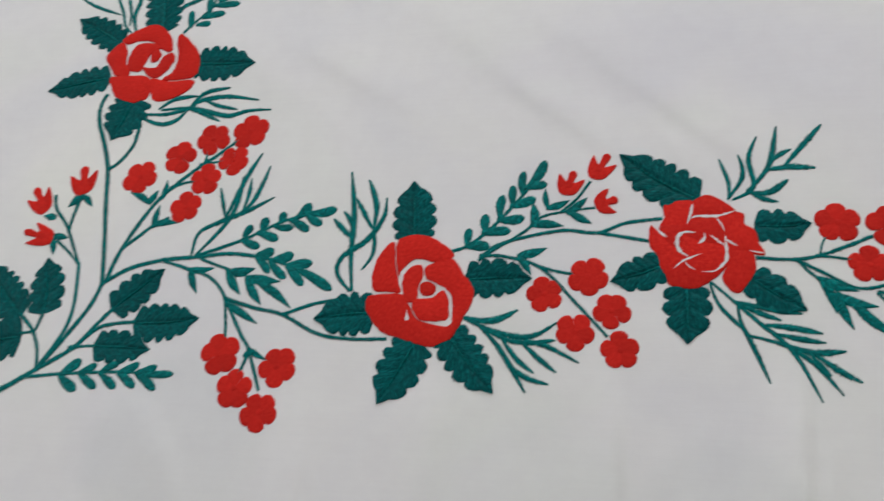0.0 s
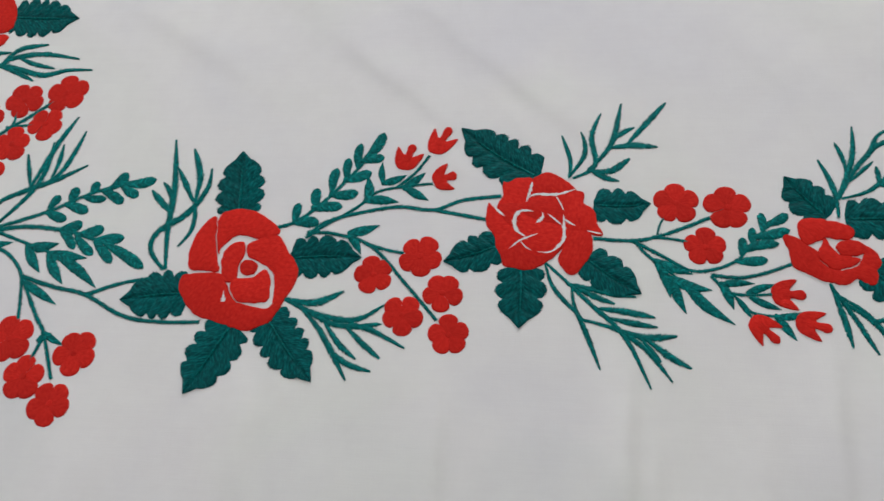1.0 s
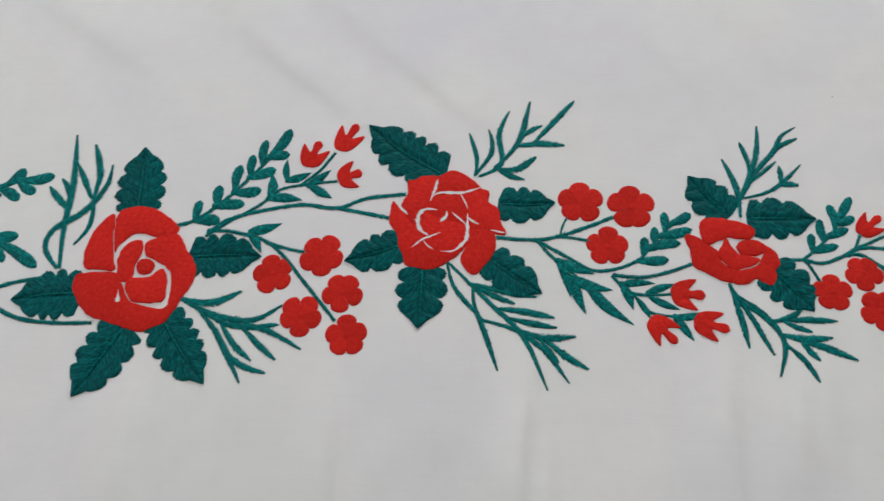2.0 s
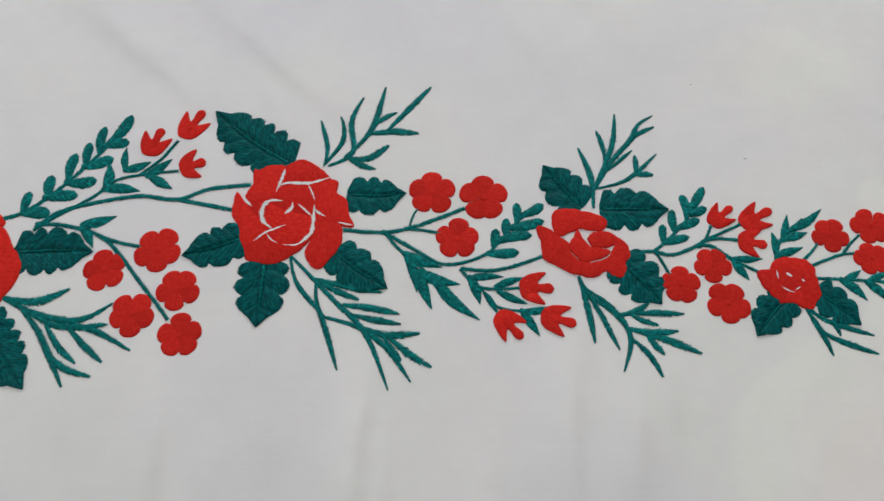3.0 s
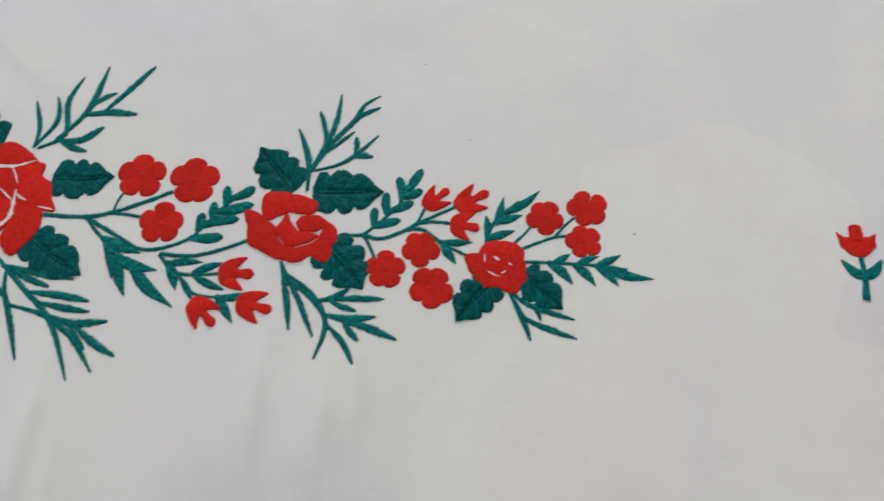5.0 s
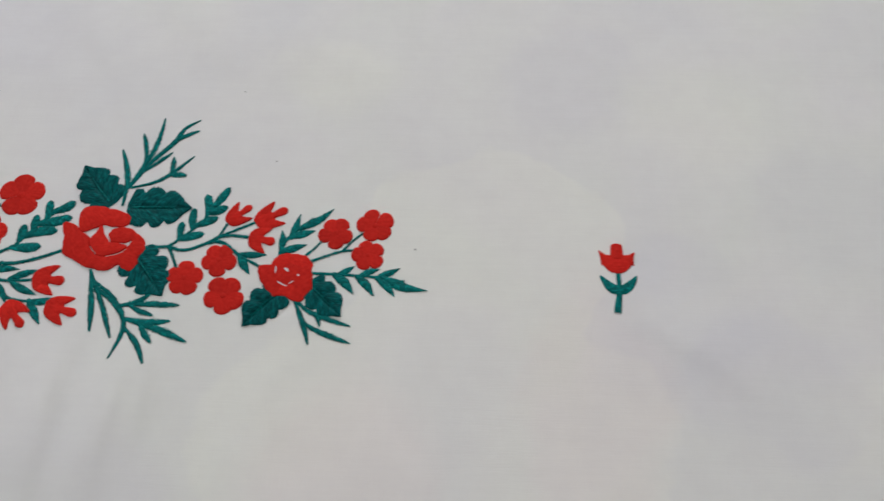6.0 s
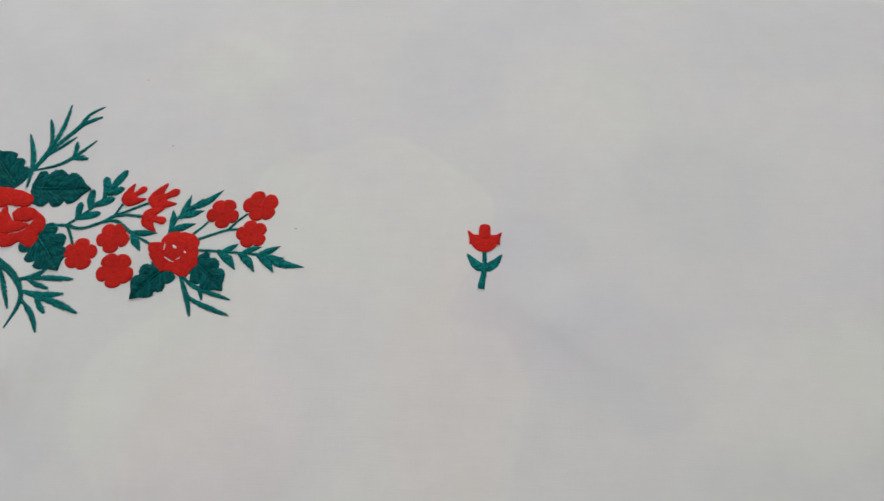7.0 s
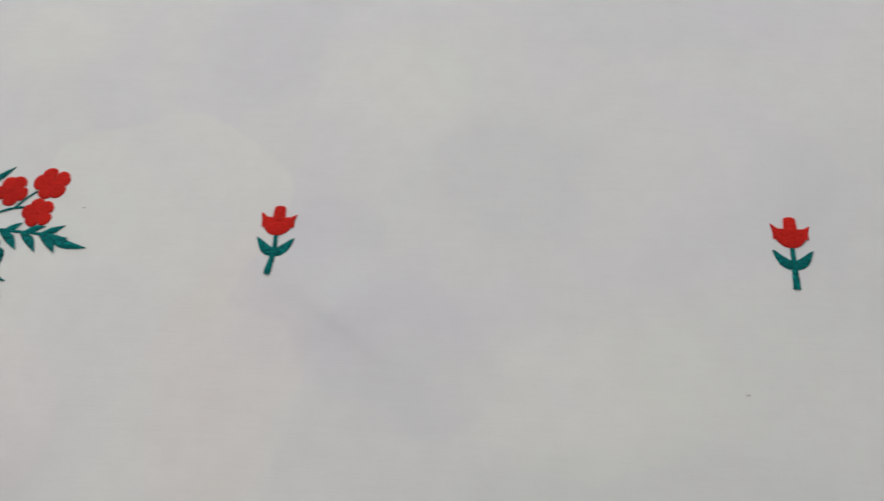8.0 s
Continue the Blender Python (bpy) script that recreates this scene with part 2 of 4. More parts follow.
def relief(x, y):
    """Height of the cloth at a place, in metres."""
    x, y = np.asarray(x, float), np.asarray(y, float)
    z = -0.0012 + 0.0006 * np.sin(7.0 * x + 2.0 * y) + 0.0005 * np.sin(11.0 * y - 4.0 * x + 1.0)
    for one in FOLDS:
        z = z + fold(x, y, *one)
    return z


def cloth():
    # a finer mesh where the creases are
    xs = np.concatenate([np.arange(-1.2, -0.55, 0.02), np.arange(-0.55, 1.35, 0.0035), np.arange(1.35, 2.21, 0.02)])
    ys = np.concatenate([np.arange(-0.9, -0.33, 0.02), np.arange(-0.33, 0.42, 0.0035), np.arange(0.42, 1.11, 0.02)])
    gx, gy = np.meshgrid(xs, ys)
    gz = relief(gx, gy)
    n, k = len(xs), len(ys)
    at = np.arange(n * k).reshape(k, n)
    faces = np.stack([at[:-1, :-1], at[:-1, 1:], at[1:, 1:], at[1:, :-1]], -1).reshape(-1, 4)
    me = bpy.data.meshes.new("tablecloth")
    me.from_pydata(np.stack([gx, gy, gz], -1).reshape(-1, 3).tolist(), [], faces.tolist())
    me.shade_smooth()
    me.materials.append(cotton)
    ob = new("tablecloth", me)
    thick = ob.modifiers.new("thickness", "SOLIDIFY")
    thick.thickness, thick.offset = 0.0004, -1
    return tagged(ob, "white cotton cloth, softly creased, spread flat", "tablecloth")


cloth()


# ---- embroidery; places in millimetres on the cloth ----
rng = random.Random(5)


def link(name, bm, mat, parent, label=""):
    """Lays a flat bmesh (millimetres, z above the cloth) on the cloth as one part of a thing."""
    base = parent.location
    xy = np.array([v.co[:] for v in bm.verts]) / 1000
    z = relief(xy[:, 0], xy[:, 1]) + xy[:, 2]
    for v, (x, y, _), h in zip(bm.verts, xy, z):
        v.co = (x - base[0], y - base[1], h - base[2])
    bmesh.ops.recalc_face_normals(bm, faces=bm.faces)
    me = bpy.data.meshes.new(name)
    bm.to_mesh(me)
    bm.free()
    me.shade_smooth()
    me.materials.append(mat)
    ob = new(name, me)
    ob.parent = parent
    return tagged(ob, label)


def thing(name, at, label, category, group):
    ob = new(name)
    ob.empty_display_size = 0.01
    ob.location = (at[0] / 1000, at[1] / 1000, float(relief(at[0] / 1000, at[1] / 1000)))
    return tagged(ob, label, category, group)


def spline(points, closed, steps):
    """A smooth curve through some points."""
    p = [Vector(q) for q in points]
    n, out = len(p), []
    for i in range(n if closed else n - 1):
        if closed:
            a, b, c, d = p[i - 1], p[i], p[(i + 1) % n], p[(i + 2) % n]
        else:
            a, b, c, d = p[max(i - 1, 0)], p[i], p[i + 1], p[min(i + 2, n - 1)]
        for k in range(steps):
            s = k / steps
            out.append(0.5 * ((2 * b) + (c - a) * s + (2 * a - 5 * b + 4 * c - d) * s * s + (3 * b - a - 3 * c + d) * s**3))
    if not closed:
        out.append(p[-1])
    return out


def evened(line, step):
    """The same line with points at an even step."""
    far = [0.0]
    for p, q in zip(line, line[1:]):
        far.append(far[-1] + (q - p).length)
    n = max(6, round(far[-1] / step))
    want = np.linspace(0, far[-1], n + 1)
    xs, ys = np.interp(want, far, [p.x for p in line]), np.interp(want, far, [p.y for p in line])
    return [Vector((x, y)) for x, y in zip(xs, ys)]


def strip(line, half, top, slant, profile=((-1, -0.25), (-0.9, 0.45), (-0.45, 0.9), (0, 1), (0.45, 0.9), (0.9, 0.45), (1, -0.25)), rough=0.0, notch=0.0):
    """A padded strip along a line with the half widths left and right; profile: places across and heights.
    slant: how far the stitches lean, along per across."""
    bm = bmesh.new()
    uv = bm.loops.layers.uv.new("stitch")
    rows, coords, run = [], {}, rng.uniform(0, 400)
    n = len(line)
    for i, p in enumerate(line):
        t = (line[min(i + 1, n - 1)] - line[max(i - 1, 0)])
        t = t / max(t.length, 1e-6)
        side = Vector((-t.y, t.x))
        run += (line[i] - line[i - 1]).length if i else 0
        left, right = half(i / (n - 1))
        step = 1 + notch * (-1) ** i * rng.uniform(0.55, 1.25)
        fray = [rng.uniform(-rough, rough) for _ in range(2)]
        row = []
        for a, h in profile:
            w = (left if a > 0 else right) * (step + fray[a > 0] if abs(a) >= 0.9 else 1)
            q = p + side * a * w + (t * (step - 1) * 1.1 if abs(a) >= 0.9 else t * 0)
            v = bm.verts.new((q.x, q.y, top * h * min(1, 0.35 + (left + right) / 3)))
            coords[v] = (run - abs(a) * w * slant, a * w * 1.2)
            row.append(v)
        rows.append(row)
    for r, s in zip(rows, rows[1:]):
        for j in range(len(profile) - 1):
            bm.faces.new((r[j], r[j + 1], s[j + 1], s[j]))
    for face in bm.faces:
        for loop in face.loops:
            loop[uv].uv = coords[loop.vert]
    return bm


def leaf(base, tip, width):
    """A padded leaf with round lobes: two stitched halves, sunk between the lobes, and a raised rib."""
    b, t = Vector(base), Vector(tip)
    along = t - b
    side = Vector((-along.y, along.x)).normalized()
    bend = rng.uniform(-0.04, 0.04) * along.length
    ob = thing("embroidered_leaf", base, "dark teal green embroidered leaf with a lobed edge", "embroidered leaf", "embroidered leaves")
    line = evened(spline([b, b + along * 0.5 + side * bend, t], False, 20), 0.7)
    lobes = max(3, round(along.length / 15))
    # each flank: where its lobes end along the leaf, and how deep the cuts between them are
    flanks = []
    for _ in range(2):
        wide = [rng.uniform(0.8, 1.25) for _ in range(lobes)]
        ends = [0.0]
        for w in wide:
            ends.append(ends[-1] + w / sum(wide) * rng.uniform(0.84, 0.87))
        flanks.append((ends, [rng.uniform(0.24, 0.38) for _ in range(lobes + 1)]))

    def lobe(s, flank):
        """Which lobe a place belongs to, and how far through it."""
        ends = flanks[flank][0]
        for k in range(lobes):
            if s < ends[k + 1]:
                return k, max(0.0, (s - ends[k]) / (ends[k + 1] - ends[k]))
        return lobes, min(1.0, (s - ends[-1]) / (1 - ends[-1]))

    def edge(s, flank):
        body = min(1, 0.84 + 0.6 * s) * max(0, 1 - max(0, (s - 0.40) / 0.60) ** 2.1) ** 0.8
        body *= max(0.4, min(1, s / 0.07) ** 0.5)
        k, p = lobe(s, flank)
        if k == lobes:
            s0 = flanks[flank][0][-1]
            body = (1 - max(0, (s0 - 0.40) / 0.60) ** 2.1) ** 0.8
            return max(0.1, width / 2 * body * 0.74 * (1 - p) ** 0.9)
        cut = flanks[flank][1][k]
        return max(0.10, width / 2 * 1.10 * body * (1 - cut + cut * max(0, 1 - abs(1.98 * p - 0.99) ** 2.2) ** 0.72))

    across = (0.0, 0.10, 0.17, 0.25, 0.34, 0.5, 0.66, 0.8, 0.9, 0.97, 1.0)
    rise = (0.03, 0.03, 0.70, 0.97, 1.0, 1.0, 0.98, 0.9, 0.72, 0.4, -0.25)
    for sign in (1, -1):
        flank = 0 if sign > 0 else 1
        shape = list(zip((sign * a for a in across), rise))
        bm = strip(line, lambda s: (edge(s, 0), edge(s, 1)), 1.5, 0.9, shape if sign < 0 else shape[::-1], rough=0.03, notch=0.03)
        for v in bm.verts:
            s = max(0, min(1, (Vector(v.co[:2]) - b).dot(along) / along.length_squared))
            out = min(1, abs((Vector(v.co[:2]) - b).dot(side)) / (width / 2))
            k, p = lobe(min(1, max(0, s + 0.16 * (1 - out))), flank)
            near = min(p, 1 - p) if k < lobes else p
            groove = 1 - 0.72 * min(1, out * 3) * math.exp(-((near / 0.15) ** 2))
            v.co.z *= groove * (1 if v.co.z < 0 else 0.3 + 0.7 * min(1, s / 0.22))
        link("half", bm, leaf_thread, ob)
    stop = int(len(line) * rng.uniform(0.68, 0.8))
    bm = strip(line[6:stop], lambda s: ((0.95 - 0.5 * s) * width / 38,) * 2, 1.7, 0.4, rough=0.08)
    for v in bm.verts:
        v.co.z *= 0.35 + 0.65 * min(1, max(0, (Vector(v.co[:2]) - b).dot(along) / along.length_squared - 0.1) / 0.2)
    link("midrib", bm, green_thread, ob)
    return ob


def rose(size):
    words = {"upper": "bright red embroidered rose above the corner sprigs", "first": "large red embroidered rose with a round centre",
             "second": "large red embroidered rose with swirled petals", "third": "red embroidered half-open rose",
             "small": "small red embroidered rose near the border's end"}
    ob = thing("embroidered_rose", (0, 0), words[size], "embroidered rose", "embroidered roses")
    return ob


def petal(ob, *points, spread=0.5):
    """One satin-stitched petal inside a smooth outline."""
    middle = sum((Vector(p) for p in points), Vector((0, 0))) / len(points)
    if not ob.children:
        ob.location = (middle.x / 1000, middle.y / 1000, float(relief(middle.x / 1000, middle.y / 1000)))
    link("petal", padded(spline(points, True, 7), rng.uniform(1.2, 1.34), rng.uniform(0, 180), 0.16, grow=spread), red_thread, ob)


def gap(ob, *points, width=2.0, swell=0.5):
    """A white line between petals, pointed at both ends."""
    line = evened(spline(points, False, 12), 0.6)

    def half(s):
        h = width / 2 * 1.1 * (0.1 + (0.78 + 0.2 * math.sin(31 * s + width)) * max(0, math.sin(math.pi * s ** (math.log(0.5) / math.log(swell)))) ** 0.85)
        return h, h

    bm = strip(line, half, 1.0, 0.5, ((-1, 1), (0, 1), (1, 1)), rough=0.34, notch=0.12)
    for v in bm.verts:
        v.co.z = 1.46
    link("outline", bm, white_thread, ob, "white line between the petals")


def padded(outline, top, angle, rough=0.12, grow=0.0):
    """A padded patch of stitches inside a closed outline; angle: the way of the stitches."""
    bm = bmesh.new()
    uv = bm.loops.layers.uv.new("stitch")
    n = len(outline)
    area = sum(p.x * q.y - q.x * p.y for p, q in zip(outline, outline[1:] + outline[:1]))
    wider = []
    for i, p in enumerate(outline):
        t = outline[(i + 1) % n] - outline[i - 1]
        wider.append(p + Vector((t.y, -t.x)).normalized() * grow * (1 if area > 0 else -1))
    outline = [p + min(1.1, 2.2 * grow) * Vector((noise.noise((p.x * 0.16, p.y * 0.16, 3)), noise.noise((p.x * 0.16, p.y * 0.16, 9)))) for p in wider]
    ring = [bm.verts.new((p.x + rng.uniform(-rough, rough), p.y + rng.uniform(-rough, rough), 0)) for p in outline]
    face = bm.faces.new(ring)
    face.normal_update()
    if face.normal.z < 0:
        face.normal_flip()
    bmesh.ops.inset_individual(bm, faces=[face], thickness=0.45, use_even_offset=False)
    inner = set(face.verts)
    bmesh.ops.inset_individual(bm, faces=[face], thickness=0.5, use_even_offset=False)
    core = set(face.verts)
    for v in bm.verts:
        v.co.z = top if v in core else top * 0.85 if v in inner else -0.3
    c, s = math.cos(radians(angle)), math.sin(radians(angle))
    shift = rng.uniform(0, 300)
    for f in bm.faces:
        for loop in f.loops:
            x, y = loop.vert.co.x + shift, loop.vert.co.y
            loop[uv].uv = (x * c + y * s, -x * s + y * c)
    bmesh.ops.triangulate(bm, faces=[face])
    return bm


def blossom(at, radius, turn):
    """A five-petalled flower: each petal a padded fan of stitches round a small knot."""
    ob = thing("embroidered_blossom", at, "small bright red embroidered blossom with five round petals", "embroidered blossom", "embroidered blossoms")
    c = Vector(at)
    for k in range(5):
        a0 = radians(turn + 72 * k + rng.uniform(-5, 5))
        size = radius * rng.uniform(0.94, 1.05)
        bm = bmesh.new()
        uv = bm.loops.layers.uv.new("stitch")
        rows, coords = [], {}
        shift = rng.uniform(0, 300)
        for i in range(13):
            u = -1 + i / 6
            ang = a0 + u * radians(39.5)
            rim = size * (0.67 + 0.36 * max(0, 1 - abs(u) ** 2.2) ** 0.6)
            row = []
            for f, h in ((0.1, 0.8), (0.3, 0.92), (0.62, 1.0), (0.9, 0.92), (0.98, 0.55), (1.0, -0.25)):
                r = rim * f * (1 + (rng.uniform(-0.012, 0.012) if f == 1 else 0))
                q = c + r * Vector((math.cos(ang), math.sin(ang)))
                v = bm.verts.new((q.x, q.y, 0.85 * h * (1 - 0.06 * abs(u) ** 4 if h > 0 else 1)))
                coords[v] = (shift + u * radius * 0.6, r)
                row.append(v)
            rows.append(row)
        for r, s in zip(rows, rows[1:]):
            for j in range(5):
                bm.faces.new((r[j], r[j + 1], s[j + 1], s[j]))
        for f in bm.faces:
            for loop in f.loops:
                loop[uv].uv = coords[loop.vert]
        link("petal", bm, blossom_thread, ob)
    disc = [c + radius * 0.17 * Vector((math.cos(a * math.pi / 6), math.sin(a * math.pi / 6))) for a in range(12)]
    link("centre", padded(disc, 0.92, 20, 0.05), blossom_thread, ob)
    return ob


def bud(base, tip, width):
    """A closed red bud: a rounded cup with two side points and a longer middle one."""
    ob = thing("embroidered_bud", base, "small red embroidered flower bud with three points", "embroidered bud", "embroidered buds")
    b, t = Vector(base), Vector(tip)
    ax = (t - b).normalized()
    side = Vector((-ax.y, ax.x))
    far, half = (t - b).length * 0.96, width / 2

    def put(*uv):
        return spline([b + ax * u * far + side * v * half for u, v in uv], True, 5)

    angle = math.degrees(math.atan2(ax.y, ax.x)) + 90
    link("cup", padded(put((0, 0.15), (0.08, -0.55), (0.3, -0.85), (0.5, -0.75), (0.56, 0), (0.5, 0.75), (0.3, 0.85), (0.08, 0.55)), 1.05, angle), red_thread, ob)
    for sign in (1, -1):
        link("petal", padded(put((0.2, sign * 0.7), (0.45, sign * 0.95), (0.76, sign * 1.0), (0.64, sign * 0.6), (0.5, sign * 0.3), (0.3, sign * 0.3)), 1.1, angle), red_thread, ob)
    link("petal", padded(put((0.3, 0.3), (0.6, 0.26), (0.88, 0.33), (1.0, 0), (0.88, -0.33), (0.6, -0.26), (0.3, -0.3)), 1.12, angle), red_thread, ob)
    return ob


ROUND_ENDED = set()


def spray(form="leafy"):
    """A sprig; its stems, blades and leaflets are added one by one."""
    words = {"leafy": "teal green embroidered sprig with small pointed leaflets", "paddle": "teal green embroidered sprig with small round-ended leaflets", "grass": "teal green embroidered spray of ragged grass blades",
             "stems": "teal green embroidered branching stems with stitched edges"}
    ob = thing("embroidered_sprig", (0, 0), words[form], "embroidered sprig", "embroidered sprigs")
    if form == "paddle":
        ROUND_ENDED.add(ob.name)
    return ob


def rooted(ob, at):
    if not ob.children:
        ob.location = (at[0] / 1000, at[1] / 1000, float(relief(at[0] / 1000, at[1] / 1000)))


def stroke(ob, *points, width=2.0):
    """A stitched stem, a little thinner at its tip."""
    rooted(ob, points[0])
    w = width / 2 * 1.3

    def half(s):
        h = w * (1.05 - 0.22 * s)
        return h, h

    link("stem", strip(evened(spline(points, False, 20), 0.95), half, 0.85, 1.2, rough=0.22, notch=0.46), green_thread, ob)


def blade(ob, *points, width=2.0):
    """A long grass blade in fishbone stitch with a ragged edge, tapering to its tip."""
    rooted(ob, points[0])
    w = width / 2 * 1.68

    def half(s):
        h = w * (0.52 + 0.56 * min(1, s * 2.2)) * (1 - max(0, (s - 0.62) / 0.38) ** 1.6 * 0.72)
        return h, h

    link("blade", strip(evened(spline(points, False, 20), 0.9), half, 0.85, 1.2, rough=0.2, notch=0.30), green_thread, ob)


def stalk(*points, width=2.0):
    ob = thing("stitched_vine", points[0], "teal green embroidered chain-stitched vine", "embroidered vine", "embroidered vines")
    w = width / 2 * 1.25
    link("stem", strip(evened(spline(points, False, 20), 0.95), lambda s: (w, w), 0.85, 1.2, rough=0.22, notch=0.46), green_thread, ob)
    return ob


def leaflet(ob, base, tip, width):
    """A small spindle of stitches, fullest past its middle."""
    rooted(ob, base)
    b, t = Vector(base), Vector(tip)
    slim = ob.name not in ROUND_ENDED
    b = b - (t - b) * 0.1
    side = Vector((-(t - b).y, (t - b).x))
    line = evened(spline([b, (b + t) / 2 + side * rng.uniform(-0.08, 0.08), t], False, 10), 0.65)
    full = rng.uniform(0.42, 0.52) if slim else rng.uniform(0.56, 0.66)

    def half(s):
        body = 0.42 + 0.66 * max(0, math.sin(math.pi * s ** (math.log(0.5) / math.log(full)))) ** (0.95 if slim else 0.6)
        h = width / 2 * 1.22 * body * ((1 - s**4 * 0.8) if slim else 1 - 0.8 * max(0, (s - 0.84) / 0.16) ** 2.5)
        return h, h

    link("leaflet", strip(line, half, 1.0, 0.8, rough=0.1, notch=0.1), green_thread, ob)


def tulip(foot, tall, lean, words):
    """A single tulip: cup with three points, two leaves and a stem. lean: sideways shift of the foot."""
    ob = thing("embroidered_tulip", foot, words, "embroidered tulip", "embroidered tulips")
    b = Vector(foot)

    def put(u, v):
        return b + Vector((u * tall + lean * max(0, 0.32 - v) / -0.32 + lean, v * tall))

    cup = [put(*q) for q in ((-0.22, 0.76), (-0.17, 0.84), (0.0, 0.83), (0.17, 0.84), (0.21, 0.76), (0.17, 0.66), (0.09, 0.585), (0.0, 0.56), (-0.10, 0.585), (-0.18, 0.66))]
    link("cup", padded(spline(cup, True, 5), 0.95, 90), red_thread, ob)
    for sign in (1, -1):
        line = evened(spline([put(sign * 0.15, 0.70), put(sign * 0.185, 0.80), put(sign * 0.25, 0.905 if sign < 0 else 0.885)], False, 10), 0.6)
        link("petal", strip(line, lambda s: (0.075 * tall * (1 - s**1.4) + 0.1,) * 2, 1.0, 0.3, rough=0.04), red_thread, ob)
    mid = [put(*q) for q in ((-0.075, 0.78), (-0.085, 0.92), (-0.07, 0.99), (0.0, 1.01), (0.07, 0.99), (0.085, 0.92), (0.075, 0.78))]
    link("petal", padded(spline(mid, True, 5), 1.15, 90), red_thread, ob)
    line = spline([put(0, 0), put(0, 0.16), put(0, 0.32), put(0, 0.56)], False, 8)
    link("stem", strip(line, lambda s: (0.042 * tall * (1.3 - 0.55 * s), 0.042 * tall * (1.3 - 0.55 * s)), 0.85, 1.0, rough=0.08), green_thread, ob)
    for sign in (1, -1):
        line = spline([put(0, 0.30), put(sign * 0.13, 0.38), put(sign * 0.25, 0.53)], False, 10)
        link("leaf", strip(line, lambda s: ((0.028 + 0.046 * math.sin(math.pi * s ** 0.75)) * tall * (1 - 0.7 * s**4),) * 2, 0.95, 0.8, rough=0.05), green_thread, ob)
    return ob


bloom = rose("upper")
petal(bloom, (-445.0, 247.2), (-436.2, 261.1), (-427.8, 266.2), (-418.9, 253.3), (-417.0, 238.7), (-407.4, 220.7), (-424.3, 220.3), (-434.5, 232.1))
petal(bloom, (-429.5, 272.0), (-415.6, 281.5), (-395.2, 289.6), (-378.8, 284.0), (-364.0, 266.5), (-360.6, 250.2), (-372.2, 252.7), (-388.7, 265.3), (-408.0, 267.8), (-421.9, 264.0))
petal(bloom, (-411.7, 254.3), (-403.0, 263.3), (-384.1, 261.7), (-376.3, 254.7), (-385.8, 249.0), (-391.2, 233.6), (-395.8, 223.8), (-409.2, 227.1), (-413.9, 238.5))
petal(bloom, (-385.2, 246.6), (-379.6, 253.3), (-373.2, 245.7), (-375.4, 237.2), (-382.4, 236.1))
petal(bloom, (-392.1, 229.0), (-375.1, 227.8), (-368.1, 242.9), (-358.3, 246.9), (-353.5, 236.3), (-359.5, 223.5), (-369.3, 214.2), (-381.7, 217.4))
petal(bloom, (-352.2, 271.9), (-336.0, 258.5), (-323.4, 241.8), (-319.3, 218.4), (-331.3, 210.1), (-361.0, 209.8), (-350.9, 220.6), (-349.3, 239.9), (-355.1, 260.1))
petal(bloom, (-430.7, 216.8), (-409.0, 218.5), (-381.1, 215.0), (-374.7, 199.3), (-376.2, 186.5), (-393.5, 181.6), (-415.6, 190.4), (-425.0, 202.5))
petal(bloom, (-376.7, 212.4), (-351.7, 206.9), (-323.6, 207.3), (-324.4, 196.1), (-342.5, 184.5), (-362.9, 182.0), (-372.3, 193.1))
leaf((-430.2, 266.3), (-500.1, 307.7), 36.7)
leaf((-431.2, 218.4), (-510.4, 203.2), 37.7)
leaf((-390.8, 187.4), (-405.9, 133.0), 52.1)
leaf((-325.6, 230.3), (-249.8, 224.7), 42.9)
leaf((-378.9, 275.9), (-401.9, 379.0), 46.2)
twig = spray("grass")
blade(twig, (-416.7, 277.5), (-432.0, 291.3), (-441.4, 313.3), (-462.2, 350.1), width=2.1)
blade(twig, (-512.7, 344.8), (-482.8, 325.9), (-442.5, 309.1), width=2.4)
blade(twig, (-415.6, 281.5), (-423.6, 304.8), (-421.3, 324.1), (-420.6, 350.1), width=3.5)
blade(twig, (-427.3, 290.9), (-430.2, 312.2), (-445.1, 348.3), width=2.4)
blade(twig, (-373.4, 291.8), (-359.9, 312.1), (-343.5, 320.5), (-327.0, 328.9), width=3.8)
twig = spray("paddle")
stroke(twig, (-350.4, 273.4), (-339.2, 287.0), (-324.0, 306.1), (-312.3, 338.3), width=2.8)
leaflet(twig, (-343.0, 281.6), (-347.3, 305.8), 6.9)
leaflet(twig, (-334.7, 283.3), (-317.4, 283.4), 6.9)
leaflet(twig, (-328.5, 294.1), (-302.0, 298.2), 8.1)
leaflet(twig, (-325.0, 297.9), (-327.9, 323.1), 7.1)
leaflet(twig, (-317.9, 311.3), (-286.3, 311.4), 8.0)
leaflet(twig, (-313.5, 317.5), (-294.0, 328.0), 7.5)
twig = spray("grass")
blade(twig, (-376.2, 165.7), (-347.6, 163.5), (-318.1, 169.9), (-309.8, 178.1), (-276.8, 182.8), (-236.8, 176.0), width=3.5)
blade(twig, (-318.1, 169.9), (-310.8, 182.6), (-299.0, 190.7), (-273.9, 194.3), width=3.3)
blade(twig, (-303.5, 180.7), (-284.5, 171.6), (-259.7, 165.2), width=2.8)
blade(twig, (-352.6, 169.6), (-314.6, 169.7), (-271.4, 158.0), (-246.1, 163.0), (-220.0, 162.9), width=3.4)
